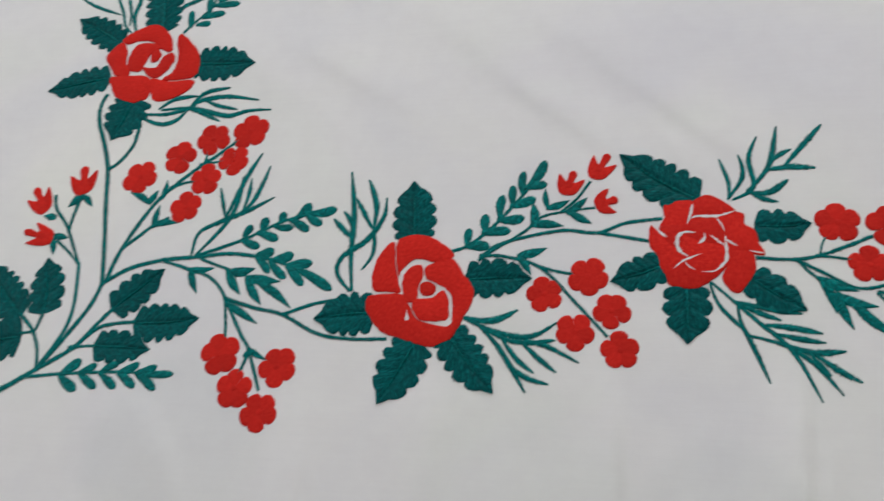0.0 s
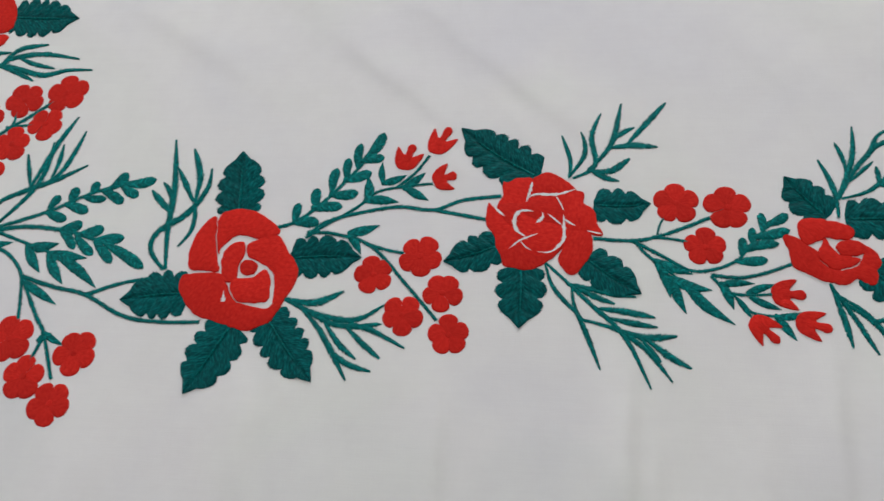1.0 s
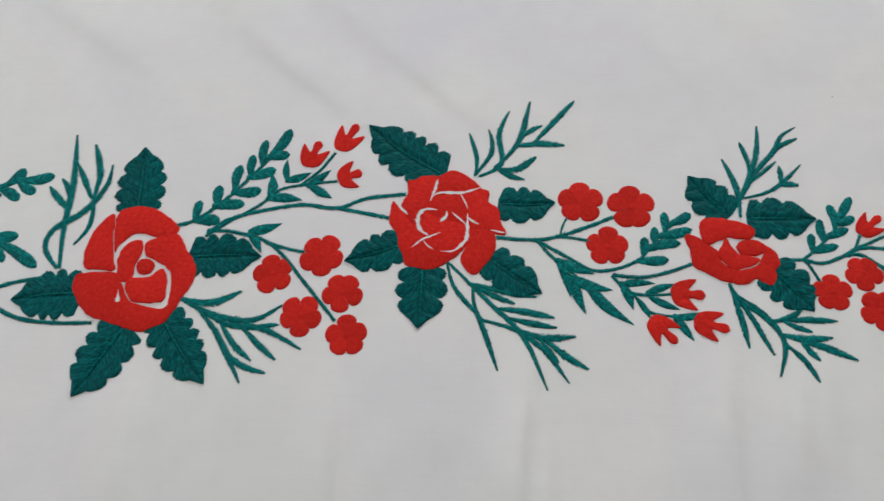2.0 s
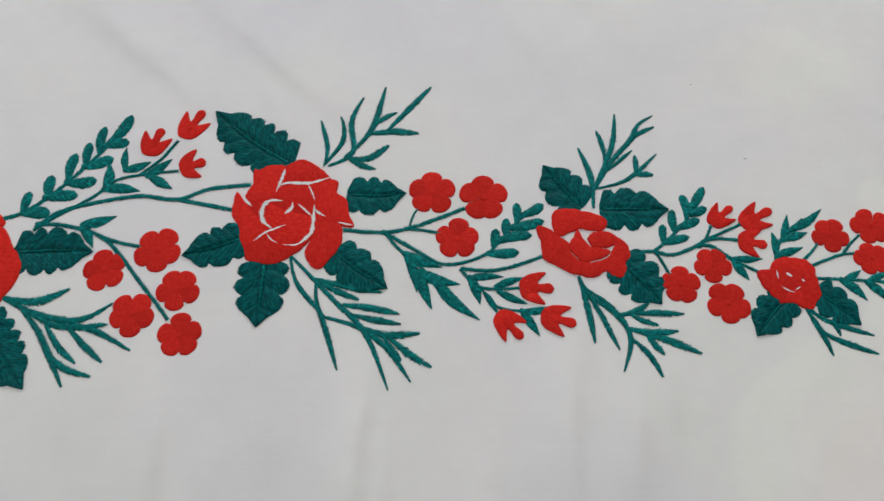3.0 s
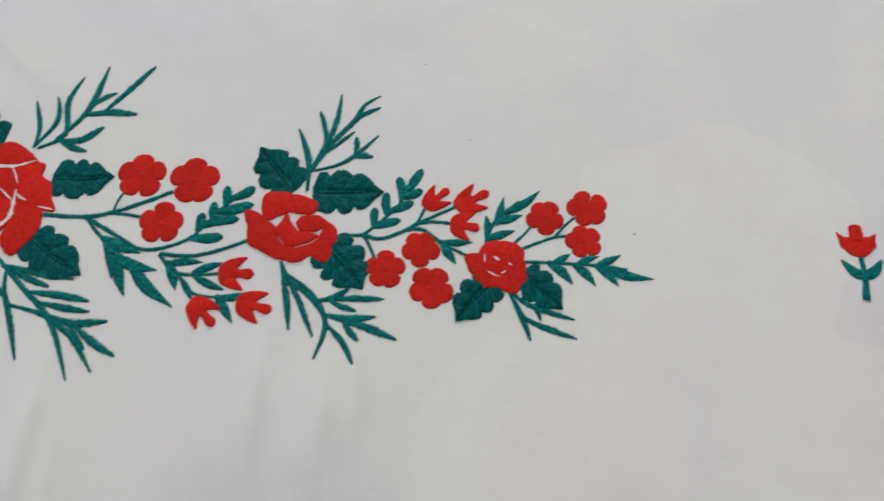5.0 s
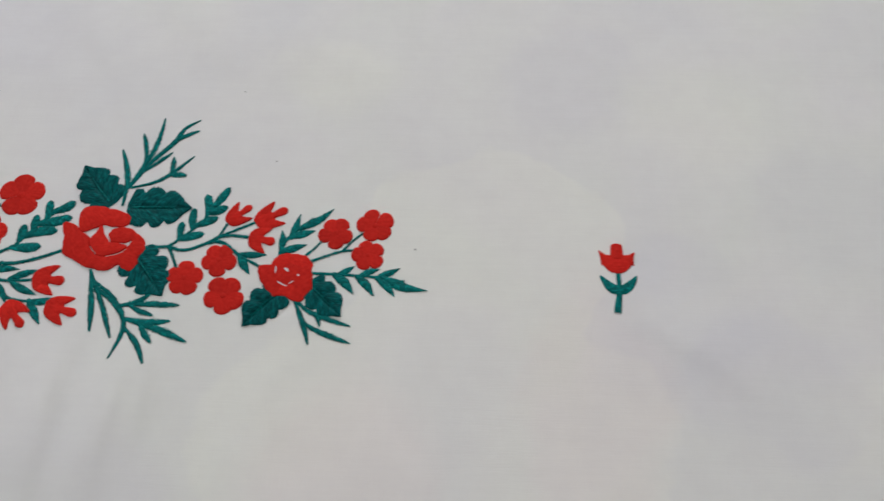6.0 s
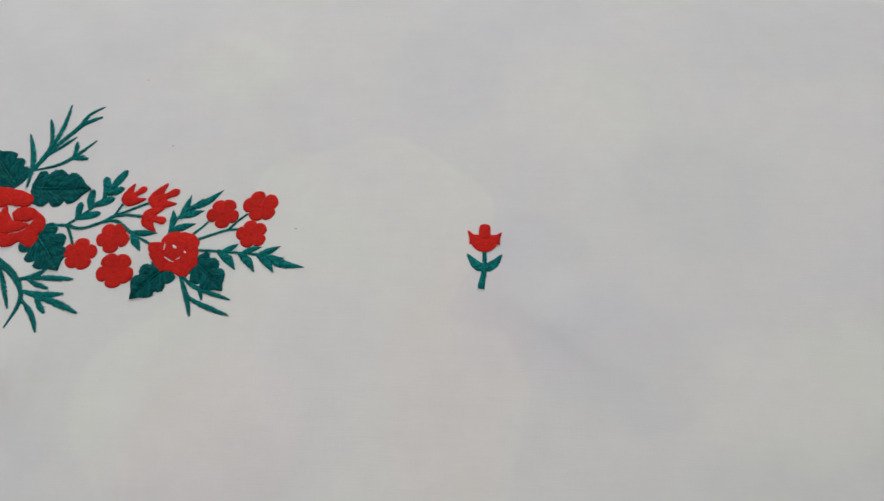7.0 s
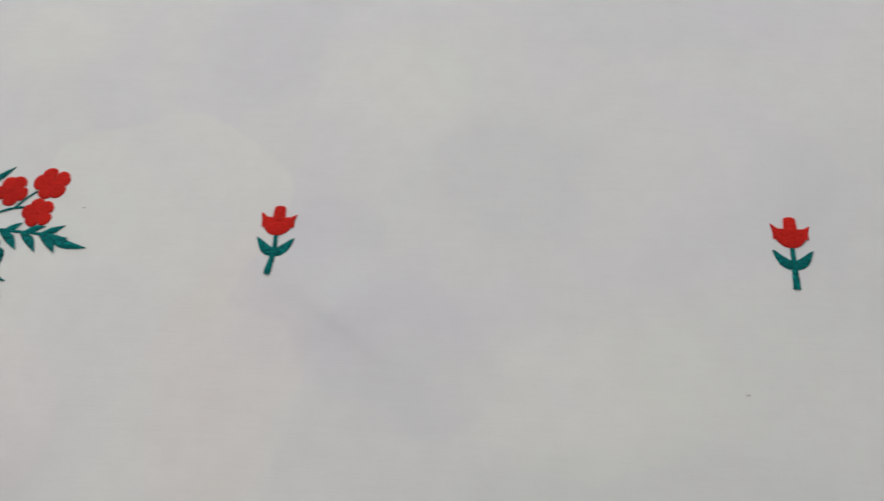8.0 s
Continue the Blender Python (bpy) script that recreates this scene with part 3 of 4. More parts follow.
blade(twig, (-317.7, 168.4), (-299.1, 161.6), (-277.9, 151.2), width=2.7)
blade(twig, (-376.4, 161.4), (-351.3, 151.3), (-331.5, 154.7), (-318.4, 171.3), width=3.2)
blade(twig, (-356.4, 170.5), (-338.6, 182.8), (-311.5, 185.6), width=3.3)
stalk((-427.9, 195.0), (-432.2, 180.0), (-427.5, 157.4), (-410.3, 123.9), (-398.2, 95.3), (-390.1, 61.1), (-376.4, 9.0), (-365.7, -35.3), width=3.9)
stalk((-375.9, 156.9), (-374.9, 128.1), (-386.0, 106.0), (-398.4, 96.0), width=3.7)
blossom((-355.4, 85.1), 20.1, 60)
blossom((-314.3, 107.6), 19.3, 8)
blossom((-279.5, 128.9), 19.3, 50)
blossom((-238.1, 136.7), 20.9, 26)
blossom((-250.3, 102.5), 17.4, 57)
blossom((-277.7, 80.8), 17.9, 20)
blossom((-293.2, 48.7), 17.7, 30)
twig = spray()
stroke(twig, (-362.8, -34.1), (-354.1, 2.6), (-333.7, 46.8), (-316.6, 69.4), (-292.6, 91.9), (-267.7, 111.3), (-248.5, 127.5), width=3.7)
stroke(twig, (-292.6, 91.9), (-283.8, 101.7), (-283.0, 115.3), width=2.3)
stroke(twig, (-289.6, 98.5), (-262.4, 101.6), width=2.2)
stroke(twig, (-322.3, 66.2), (-305.0, 75.7), (-289.4, 78.5), width=2.9)
stroke(twig, (-354.1, 2.6), (-329.6, 24.4), (-322.8, 30.6), (-308.3, 36.8), width=3.3)
leaflet(twig, (-337.8, 54.7), (-362.6, 67.2), 6.0)
leaflet(twig, (-337.8, 54.7), (-329.7, 69.0), 6.8)
leaflet(twig, (-323.9, 59.7), (-322.1, 80.8), 5.8)
leaflet(twig, (-322.3, 28.7), (-297.8, 30.9), 6.0)
leaflet(twig, (-323.9, 27.5), (-323.2, 51.8), 6.3)
bud((-420.3, 65.2), (-428.6, 102.6), 32.2)
bud((-459.3, 45.1), (-483.3, 77.0), 27.8)
bud((-438.7, 13.3), (-480.3, 24.1), 25.1)
twig = spray()
stroke(twig, (-412.7, -124.7), (-394.5, -87.5), (-391.0, -58.3), (-399.6, -12.8), width=3.5)
stroke(twig, (-453.6, 66.0), (-446.5, 48.9), (-427.3, 28.8), (-410.7, 2.9), (-399.0, -14.7), width=2.8)
stroke(twig, (-421.1, 63.2), (-423.6, 38.5), (-423.4, 20.9), width=3.1)
stroke(twig, (-434.4, 12.6), (-416.5, -0.3), (-399.7, -14.7), width=2.2)
leaflet(twig, (-419.9, 63.8), (-433.3, 51.3), 8.9)
leaflet(twig, (-418.5, 63.8), (-404.0, 50.8), 5.8)
leaflet(twig, (-445.3, 38.9), (-460.8, 41.1), 6.7)
leaflet(twig, (-441.4, 17.2), (-421.5, 15.1), 6.6)
leaflet(twig, (-439.9, 12.6), (-433.6, -4.0), 6.1)
leaf((-422.5, -68.2), (-437.3, -7.2), 38.5)
leaf((-448.8, -71.0), (-509.9, -14.8), 39.8)
leaf((-439.9, -92.0), (-502.7, -100.5), 42.6)
leaf((-346.8, -62.3), (-298.9, -19.4), 35.9)
leaf((-318.6, -75.6), (-250.0, -69.3), 36.5)
leaf((-355.8, -99.0), (-293.9, -101.2), 31.4)
twig = spray("stems")
stroke(twig, (-467.8, -154.3), (-445.2, -145.2), (-412.7, -124.7), (-377.2, -101.3), (-361.4, -81.0), (-345.2, -61.1), width=4.1)
stroke(twig, (-373.4, -97.2), (-352.3, -79.7), (-316.4, -74.4), width=3.2)
stroke(twig, (-383.5, -101.4), (-352.7, -98.9), width=2.4)
stroke(twig, (-411.3, -123.0), (-388.1, -87.3), (-371.7, -58.0), (-365.4, -34.1), width=4.2)
stroke(twig, (-449.7, -68.7), (-429.7, -85.4), (-417.5, -105.2), (-412.7, -124.7), width=3.0)
stroke(twig, (-423.8, -68.2), (-427.2, -87.0), width=2.9)
stroke(twig, (-442.5, -88.6), (-428.5, -87.1), width=2.5)
twig = spray("paddle")
stroke(twig, (-420.9, -132.2), (-381.2, -127.5), (-326.7, -124.0), (-278.9, -123.9), width=2.5)
leaflet(twig, (-382.5, -127.5), (-364.6, -113.2), 8.6)
leaflet(twig, (-383.2, -129.2), (-361.9, -143.0), 8.0)
leaflet(twig, (-363.1, -125.7), (-346.0, -117.0), 6.3)
leaflet(twig, (-361.1, -127.9), (-340.8, -140.0), 7.0)
leaflet(twig, (-339.0, -123.8), (-322.0, -115.1), 6.2)
leaflet(twig, (-339.4, -126.6), (-319.7, -139.7), 7.0)
leaflet(twig, (-319.6, -123.7), (-301.1, -114.5), 6.8)
leaflet(twig, (-320.1, -125.9), (-299.8, -138.4), 6.9)
leaflet(twig, (-301.0, -123.6), (-282.0, -116.6), 6.5)
leaflet(twig, (-300.4, -125.7), (-278.9, -139.7), 6.9)
leaflet(twig, (-293.6, -124.4), (-263.3, -123.4), 6.0)
twig = spray("paddle")
stroke(twig, (-365.7, -35.3), (-338.3, -18.9), (-302.6, -9.8), (-269.1, -6.8), (-236.2, -3.3), (-205.7, -5.8), (-175.0, -12.8), (-150.5, -21.4), width=3.6)
leaflet(twig, (-202.9, -5.2), (-185.8, 1.3), 8.9)
leaflet(twig, (-202.3, -8.1), (-186.9, -23.8), 6.4)
leaflet(twig, (-184.3, -9.9), (-164.4, -4.1), 8.7)
leaflet(twig, (-186.8, -12.2), (-168.7, -28.9), 6.9)
leaflet(twig, (-168.7, -15.7), (-144.0, -12.8), 8.3)
leaflet(twig, (-168.3, -18.0), (-150.3, -36.1), 7.3)
leaflet(twig, (-156.4, -20.3), (-120.6, -40.3), 7.9)
twig = spray("paddle")
stroke(twig, (-269.4, -5.6), (-238.1, 5.1), (-215.7, 14.0), (-183.0, 30.6), (-149.2, 40.4), width=2.9)
leaflet(twig, (-221.3, 11.6), (-201.7, 3.7), 7.3)
leaflet(twig, (-220.8, 15.2), (-214.2, 27.4), 7.4)
leaflet(twig, (-205.8, 18.7), (-183.6, 11.3), 7.5)
leaflet(twig, (-201.5, 21.1), (-200.1, 35.8), 7.7)
leaflet(twig, (-189.2, 25.8), (-170.0, 24.4), 6.1)
leaflet(twig, (-183.9, 29.4), (-182.6, 41.6), 7.0)
leaflet(twig, (-174.2, 31.7), (-153.4, 20.0), 7.2)
leaflet(twig, (-168.8, 34.7), (-156.1, 50.4), 8.6)
leaflet(twig, (-157.5, 37.5), (-140.7, 27.0), 7.2)
leaflet(twig, (-153.2, 39.9), (-127.6, 43.7), 8.2)
twig = spray()
stroke(twig, (-262.5, -8.6), (-232.9, -18.7), (-207.3, -27.3), (-182.9, -32.9), width=2.2)
leaflet(twig, (-227.5, -21.6), (-202.0, -18.6), 8.5)
leaflet(twig, (-229.6, -22.8), (-212.3, -45.7), 7.5)
leaflet(twig, (-207.0, -28.5), (-173.3, -31.7), 8.0)
leaflet(twig, (-207.7, -30.8), (-188.9, -55.5), 7.4)
leaflet(twig, (-195.6, -33.0), (-158.3, -58.3), 7.3)
twig = spray("grass")
blade(twig, (-273.7, -5.6), (-270.9, 19.4), (-247.2, 32.7), (-221.7, 43.6), (-195.9, 58.1), width=3.3)
blade(twig, (-246.9, 31.5), (-237.7, 61.0), (-230.1, 84.7), (-219.3, 109.4), width=3.4)
blade(twig, (-235.5, 35.7), (-220.2, 51.1), (-212.2, 73.1), (-207.5, 93.7), width=3.1)
blade(twig, (-244.1, 32.7), (-251.4, 51.7), (-257.9, 69.8), width=2.4)
blade(twig, (-269.5, -5.0), (-250.4, 19.2), (-239.2, 38.9), (-234.6, 60.9), (-235.9, 82.2), width=3.1)
blade(twig, (-227.9, 43.7), (-225.2, 60.7), (-225.4, 80.0), width=2.6)
twig = spray()
stroke(twig, (-302.3, -11.0), (-275.4, -18.8), (-249.0, -27.5), (-230.2, -44.7), (-222.9, -67.1), (-219.1, -87.3), width=2.6)
leaflet(twig, (-272.2, -19.4), (-245.1, -18.1), 6.1)
leaflet(twig, (-270.1, -20.6), (-258.2, -45.0), 6.3)
twig = spray()
stroke(twig, (-226.0, -50.3), (-204.5, -83.2), (-192.7, -99.0), (-175.9, -135.6), width=2.7)
stroke(twig, (-227.4, -49.2), (-195.2, -58.3), (-165.6, -64.5), (-129.5, -81.5), (-96.6, -86.0), (-62.6, -85.1), width=2.9)
stroke(twig, (-165.6, -64.5), (-134.1, -53.1), (-99.4, -47.2), width=2.8)
leaflet(twig, (-220.1, -55.9), (-189.3, -73.6), 6.2)
stroke(twig, (-192.5, -100.0), (-195.6, -112.2), (-198.4, -120.1), width=2.6)
leaflet(twig, (-192.9, -97.9), (-173.1, -107.8), 4.5)
leaflet(twig, (-196.1, -104.3), (-186.2, -97.7), 5.2)
blossom((-221.2, -103.5), 19.8, 34)
blossom((-199.9, -134.0), 18.0, 18)
blossom((-162.1, -113.7), 18.5, 50)
blossom((-171.7, -154.4), 18.0, 54)
twig = spray("grass")
blade(twig, (-101.3, -41.2), (-107.0, -4.3), (-109.4, 36.8), (-118.2, 83.7), width=3.4)
blade(twig, (-102.9, -41.2), (-117.5, -24.1), (-115.6, -7.1), (-93.4, 10.1), (-79.6, 33.3), (-78.7, 54.2), width=3.5)
blade(twig, (-105.7, 10.2), (-118.7, 22.0), (-129.4, 32.9), width=3.2)
blade(twig, (-106.5, 16.0), (-112.0, 30.8), (-120.2, 40.6), width=2.9)
blade(twig, (-89.3, 21.7), (-100.1, 39.6), (-109.6, 54.9), width=2.9)
blade(twig, (-88.2, 21.7), (-87.4, 42.4), (-91.6, 57.6), (-98.9, 74.4), width=3.4)
blade(twig, (-94.9, -20.1), (-86.7, -7.2), (-85.2, 7.1), (-88.6, 24.6), width=2.4)
leaf((-46.6, 8.0), (-53.2, 71.9), 39.6)
leaf((-76.1, -60.9), (-134.4, -68.3), 39.3)
leaf((4.0, -29.0), (63.4, -27.6), 35.1)
leaf((-35.4, -85.5), (-64.8, -142.8), 40.5)
leaf((-10.0, -76.3), (34.8, -130.1), 35.3)
twig = spray("paddle")
stroke(twig, (-11.1, -1.7), (4.1, 3.8), (23.8, 20.4), (40.8, 40.0), (60.4, 65.7), width=2.6)
leaflet(twig, (3.1, 3.2), (24.3, 2.5), 8.3)
leaflet(twig, (3.0, 4.3), (4.4, 21.2), 6.4)
leaflet(twig, (17.8, 16.5), (42.4, 17.9), 7.9)
leaflet(twig, (19.7, 18.8), (18.7, 35.3), 7.3)
leaflet(twig, (31.5, 29.9), (54.5, 31.3), 8.0)
leaflet(twig, (32.4, 32.2), (33.8, 54.7), 6.9)
leaflet(twig, (42.2, 43.5), (64.0, 50.5), 8.1)
leaflet(twig, (43.1, 45.8), (42.7, 64.4), 6.3)
leaflet(twig, (51.9, 56.0), (52.0, 79.0), 6.3)
leaflet(twig, (55.3, 61.7), (73.8, 64.8), 7.1)
leaflet(twig, (56.8, 64.0), (71.5, 89.7), 7.9)
twig = spray()
stroke(twig, (14.4, -11.2), (30.0, 0.9), (54.6, 17.3), (69.3, 31.1), (89.2, 36.4), (116.4, 39.8), width=2.2)
stroke(twig, (86.7, 35.8), (101.5, 50.3), (112.3, 66.0), width=2.2)
leaflet(twig, (62.5, 23.9), (61.1, 46.5), 7.1)
leaflet(twig, (62.5, 23.9), (89.5, 22.4), 7.2)
leaflet(twig, (75.0, 41.7), (72.4, 60.1), 5.1)
leaflet(twig, (75.0, 40.6), (94.0, 47.6), 6.3)
leaflet(twig, (93.2, 35.7), (109.9, 50.1), 6.6)
leaflet(twig, (95.2, 35.1), (114.1, 24.3), 6.4)
stalk((15.3, -9.0), (29.9, 3.6), (54.9, 11.7), (89.6, 18.0), (119.0, 15.5), (143.1, 24.5), (173.9, 28.4), width=2.7)
stalk((119.0, 15.5), (142.9, 11.0), (168.7, 6.0), width=2.7)
bud((89.9, 52.8), (98.5, 78.7), 24.2)
bud((114.8, 68.3), (129.3, 95.3), 23.6)
bud((116.4, 42.0), (137.5, 48.3), 24.6)
blossom((74.6, -42.1), 16.5, 35)
blossom((111.1, -25.8), 17.9, 60)
blossom((130.8, -56.5), 16.2, 53)
blossom((100.5, -75.3), 16.2, 60)
blossom((137.5, -90.3), 16.1, 26)
twig = spray()
stroke(twig, (15.1, -5.7), (40.6, -7.4), (70.9, -18.1), (100.5, -49.0), (127.6, -79.1), width=2.5)
stroke(twig, (65.9, -15.5), (83.2, -20.7), (97.7, -23.3), width=2.4)
leaflet(twig, (51.6, -5.8), (75.7, 1.2), 7.1)
leaflet(twig, (51.7, -7.9), (62.3, -24.5), 6.0)
twig = spray("grass")
blade(twig, (4.1, -64.2), (29.1, -66.8), (52.0, -56.8), width=3.6)
blade(twig, (4.1, -64.2), (34.5, -76.8), (63.5, -80.1), (85.8, -67.2), width=3.0)
blade(twig, (14.3, -68.1), (44.6, -83.5), (73.2, -86.7), (104.6, -101.7), width=2.9)
blade(twig, (16.9, -69.1), (35.2, -87.7), (48.1, -106.8), (61.3, -128.1), width=2.8)
blade(twig, (39.7, -82.7), (52.5, -99.4), (67.6, -111.4), width=2.8)
blade(twig, (56.6, -85.2), (71.3, -98.9), (86.0, -110.3), width=2.8)
blade(twig, (43.2, -102.2), (60.3, -115.0), (79.9, -120.4), width=2.8)
blade(twig, (63.7, -85.5), (84.8, -83.0), width=2.2)
leaf((204.0, 45.8), (138.1, 93.2), 39.9)
leaf((247.7, 21.3), (292.5, 22.4), 29.9)
leaf((174.9, -14.5), (129.7, -30.1), 30.3)
leaf((191.2, -31.9), (190.3, -83.6), 36.7)
leaf((240.4, -24.7), (282.2, -53.8), 29.9)
twig = spray("grass")
blade(twig, (228.5, 45.0), (229.8, 62.0), (223.1, 85.5), width=2.2)
blade(twig, (228.4, 45.9), (240.4, 64.5), (241.9, 77.0), (238.7, 88.6), width=2.3)
blade(twig, (231.5, 45.0), (249.7, 57.1), (247.4, 84.6), (255.3, 106.7), width=2.6)
blade(twig, (243.6, 52.7), (255.5, 65.5), (265.1, 82.0), (272.4, 116.7), width=2.8)
blade(twig, (265.1, 81.0), (273.4, 88.6), (282.3, 93.3), width=2.5)
blade(twig, (261.3, 73.5), (280.7, 76.0), (300.3, 74.5), width=3.5)
blade(twig, (276.3, 77.5), (292.6, 97.4), (308.9, 116.7), width=3.0)
blade(twig, (248.0, 51.8), (263.0, 52.3), (277.6, 63.6), width=3.5)
blade(twig, (245.8, 52.7), (257.0, 46.0), (268.4, 42.7), width=2.8)
twig = spray("grass")
blade(twig, (209.6, -29.6), (216.0, -49.7), (229.8, -66.2), (240.4, -77.1), width=2.1)
blade(twig, (210.4, -29.6), (228.6, -47.5), (244.1, -62.8), (262.6, -80.2), (273.1, -96.0), (286.0, -126.8), width=2.3)
blade(twig, (226.5, -46.7), (249.0, -51.6), (278.0, -56.4), width=3.3)
blade(twig, (231.9, -48.7), (245.4, -55.8), (262.2, -62.3), width=2.8)
blade(twig, (230.4, -49.6), (232.0, -64.2), (240.6, -86.4), (250.2, -113.6), width=2.3)
blade(twig, (237.5, -75.1), (263.6, -83.0), (284.0, -97.8), (301.0, -120.6), width=2.4)
blade(twig, (250.3, -66.1), (270.2, -68.4), (291.2, -72.3), width=3.2)
blade(twig, (256.9, -73.4), (274.8, -77.3), (292.9, -79.9), width=2.8)
blade(twig, (263.5, -82.2), (283.3, -88.0), (306.4, -86.2), width=3.2)
blade(twig, (283.4, -88.4), (299.6, -101.6), (315.2, -110.3), width=3.0)
blade(twig, (280.3, -88.4), (287.9, -98.6), (294.1, -106.2), width=2.3)
stalk((247.0, -8.3), (278.0, -9.9), (298.2, -5.4), (318.3, 2.4), (336.6, 10.6), width=2.5)
twig = spray("stems")
stroke(twig, (292.1, -6.3), (304.4, -7.6), (318.8, -10.1), width=2.0)
stroke(twig, (296.1, -4.9), (298.5, 4.1), (302.3, 10.5), width=1.3)
stroke(twig, (275.8, -9.0), (299.1, -22.6), (319.8, -34.1), (339.7, -31.9), (357.7, -23.5), width=2.4)
blossom((312.1, 23.0), 17.2, 18)
blossom((350.9, 19.4), 18.4, 20)
blossom((331.6, -14.5), 16.1, 18)
twig = spray("paddle")
stroke(twig, (355.7, -24.4), (363.6, -14.3), (375.8, -0.0), (388.1, 10.4), width=1.9)
leaflet(twig, (358.0, -19.6), (359.5, -5.9), 5.7)
leaflet(twig, (354.9, -25.3), (376.6, -24.3), 6.5)
leaflet(twig, (360.8, -17.0), (386.3, -10.7), 6.6)
leaflet(twig, (366.8, -9.9), (368.0, 2.6), 4.9)
leaflet(twig, (370.9, -4.5), (395.4, 1.0), 6.7)
leaflet(twig, (375.0, 0.4), (375.0, 15.4), 5.3)
leaflet(twig, (379.1, 5.8), (395.2, 14.6), 6.2)
twig = spray()
stroke(twig, (277.9, -9.5), (286.8, -20.9), (299.6, -32.1), (317.1, -47.3), width=2.0)
leaflet(twig, (294.5, -27.0), (320.7, -37.1), 6.7)
leaflet(twig, (294.5, -27.8), (303.3, -56.2), 6.3)
leaflet(twig, (305.7, -40.6), (333.9, -49.7), 7.1)
leaflet(twig, (305.7, -41.5), (314.1, -68.8), 6.3)
leaflet(twig, (316.3, -46.0), (348.2, -76.2), 7.2)
twig = spray()
stroke(twig, (333.9, -37.5), (355.9, -39.0), (375.7, -34.2), (395.8, -26.3), width=2.4)
stroke(twig, (333.9, -37.9), (344.1, -49.6), (356.0, -52.9), (376.5, -51.9), width=2.1)
stroke(twig, (348.1, -50.9), (360.1, -66.0), (379.6, -69.1), (391.2, -69.8), width=1.8)
leaflet(twig, (342.8, -44.6), (365.0, -43.6), 5.1)
leaflet(twig, (340.9, -44.6), (348.4, -64.5), 5.9)
leaflet(twig, (360.0, -51.2), (380.5, -43.9), 5.0)
leaflet(twig, (362.0, -54.9), (381.9, -63.8), 4.9)
leaflet(twig, (378.8, -69.1), (399.0, -65.7), 4.9)
leaflet(twig, (378.0, -69.1), (389.8, -87.0), 5.5)
leaflet(twig, (352.2, -57.1), (360.9, -71.7), 3.9)
bud((375.7, -51.1), (402.0, -52.1), 24.2)
bud((360.1, -70.1), (378.7, -89.9), 21.2)
bud((390.4, -71.5), (416.8, -78.5), 22.6)
leaf((424.3, 11.9), (395.7, 47.3), 31.3)
leaf((436.6, 11.1), (488.0, 11.3), 32.8)
leaf((447.6, -27.7), (476.2, -62.7), 33.6)
twig = spray("grass")
blade(twig, (432.5, 11.5), (432.6, 24.4), (431.2, 40.8), (423.2, 62.9), width=2.6)
blade(twig, (431.8, 24.4), (441.9, 45.6), (450.1, 67.4), (453.2, 93.4), width=2.5)
blade(twig, (443.4, 51.3), (442.3, 63.9), (437.8, 78.2), width=2.2)
blade(twig, (434.0, 26.7), (447.6, 50.4), (463.5, 69.9), (470.8, 83.8), (482.5, 92.4), width=2.4)
blade(twig, (459.0, 65.9), (470.2, 75.8), (483.1, 82.3), width=2.3)
blade(twig, (436.1, 28.1), (455.0, 33.8), (468.1, 43.3), (482.6, 58.2), width=2.0)
blade(twig, (444.3, 43.2), (452.6, 50.4), (464.2, 61.0), width=2.0)
blade(twig, (465.4, 40.9), (466.7, 48.0), (466.0, 56.7), width=2.5)
blade(twig, (463.7, 39.9), (471.3, 40.9), (479.1, 40.0), width=2.8)
twig = spray("grass")
blade(twig, (418.4, -42.4), (426.5, -56.5), (441.5, -68.6), (450.5, -80.6), (452.0, -92.4), (446.0, -111.6), width=2.4)
blade(twig, (419.2, -43.2), (424.5, -68.8), (427.8, -91.4), width=2.7)
blade(twig, (420.9, -49.1), (431.9, -68.7), (444.3, -96.3), width=2.4)
blade(twig, (424.7, -52.4), (437.9, -62.6), (450.7, -76.6), width=2.0)
blade(twig, (445.2, -71.0), (456.9, -68.5), (467.5, -61.1), width=2.8)
blade(twig, (453.0, -69.7), (472.3, -69.2), (490.7, -69.4), width=2.8)
blade(twig, (453.0, -69.7), (461.2, -74.5), (472.4, -78.0), width=2.5)
blade(twig, (450.5, -80.6), (467.4, -83.6), (485.8, -81.9), width=3.2)
blade(twig, (456.1, -82.1), (478.4, -89.0), (500.2, -97.7), width=3.2)
blade(twig, (463.6, -84.4), (468.7, -92.2), (474.6, -99.1), width=2.8)
blade(twig, (452.0, -86.9), (464.4, -100.0), (471.9, -115.1), width=2.4)
stalk((456.9, -23.8), (473.8, -22.4), (487.5, -24.9), (504.0, -18.3), (510.3, -14.4), (520.6, -11.7), (536.4, -12.9), width=2.2)
twig = spray("paddle")
stroke(twig, (473.8, -22.4), (484.4, -13.7), (497.6, -0.3), (507.2, 15.5), width=1.8)
leaflet(twig, (481.9, -15.4), (482.2, -0.9), 4.9)
leaflet(twig, (481.9, -15.4), (500.7, -10.5), 5.6)
leaflet(twig, (490.7, -5.7), (490.1, 11.3), 5.3)
leaflet(twig, (492.4, -3.9), (509.7, 3.7), 5.6)
leaflet(twig, (500.1, 5.0), (498.1, 23.7), 5.4)
leaflet(twig, (501.6, 7.8), (515.9, 13.2), 5.7)
leaflet(twig, (504.8, 12.3), (515.5, 30.3), 5.6)
stalk((475.0, -22.4), (479.1, -30.1), (483.5, -40.3), width=1.9)
twig = spray("stems")
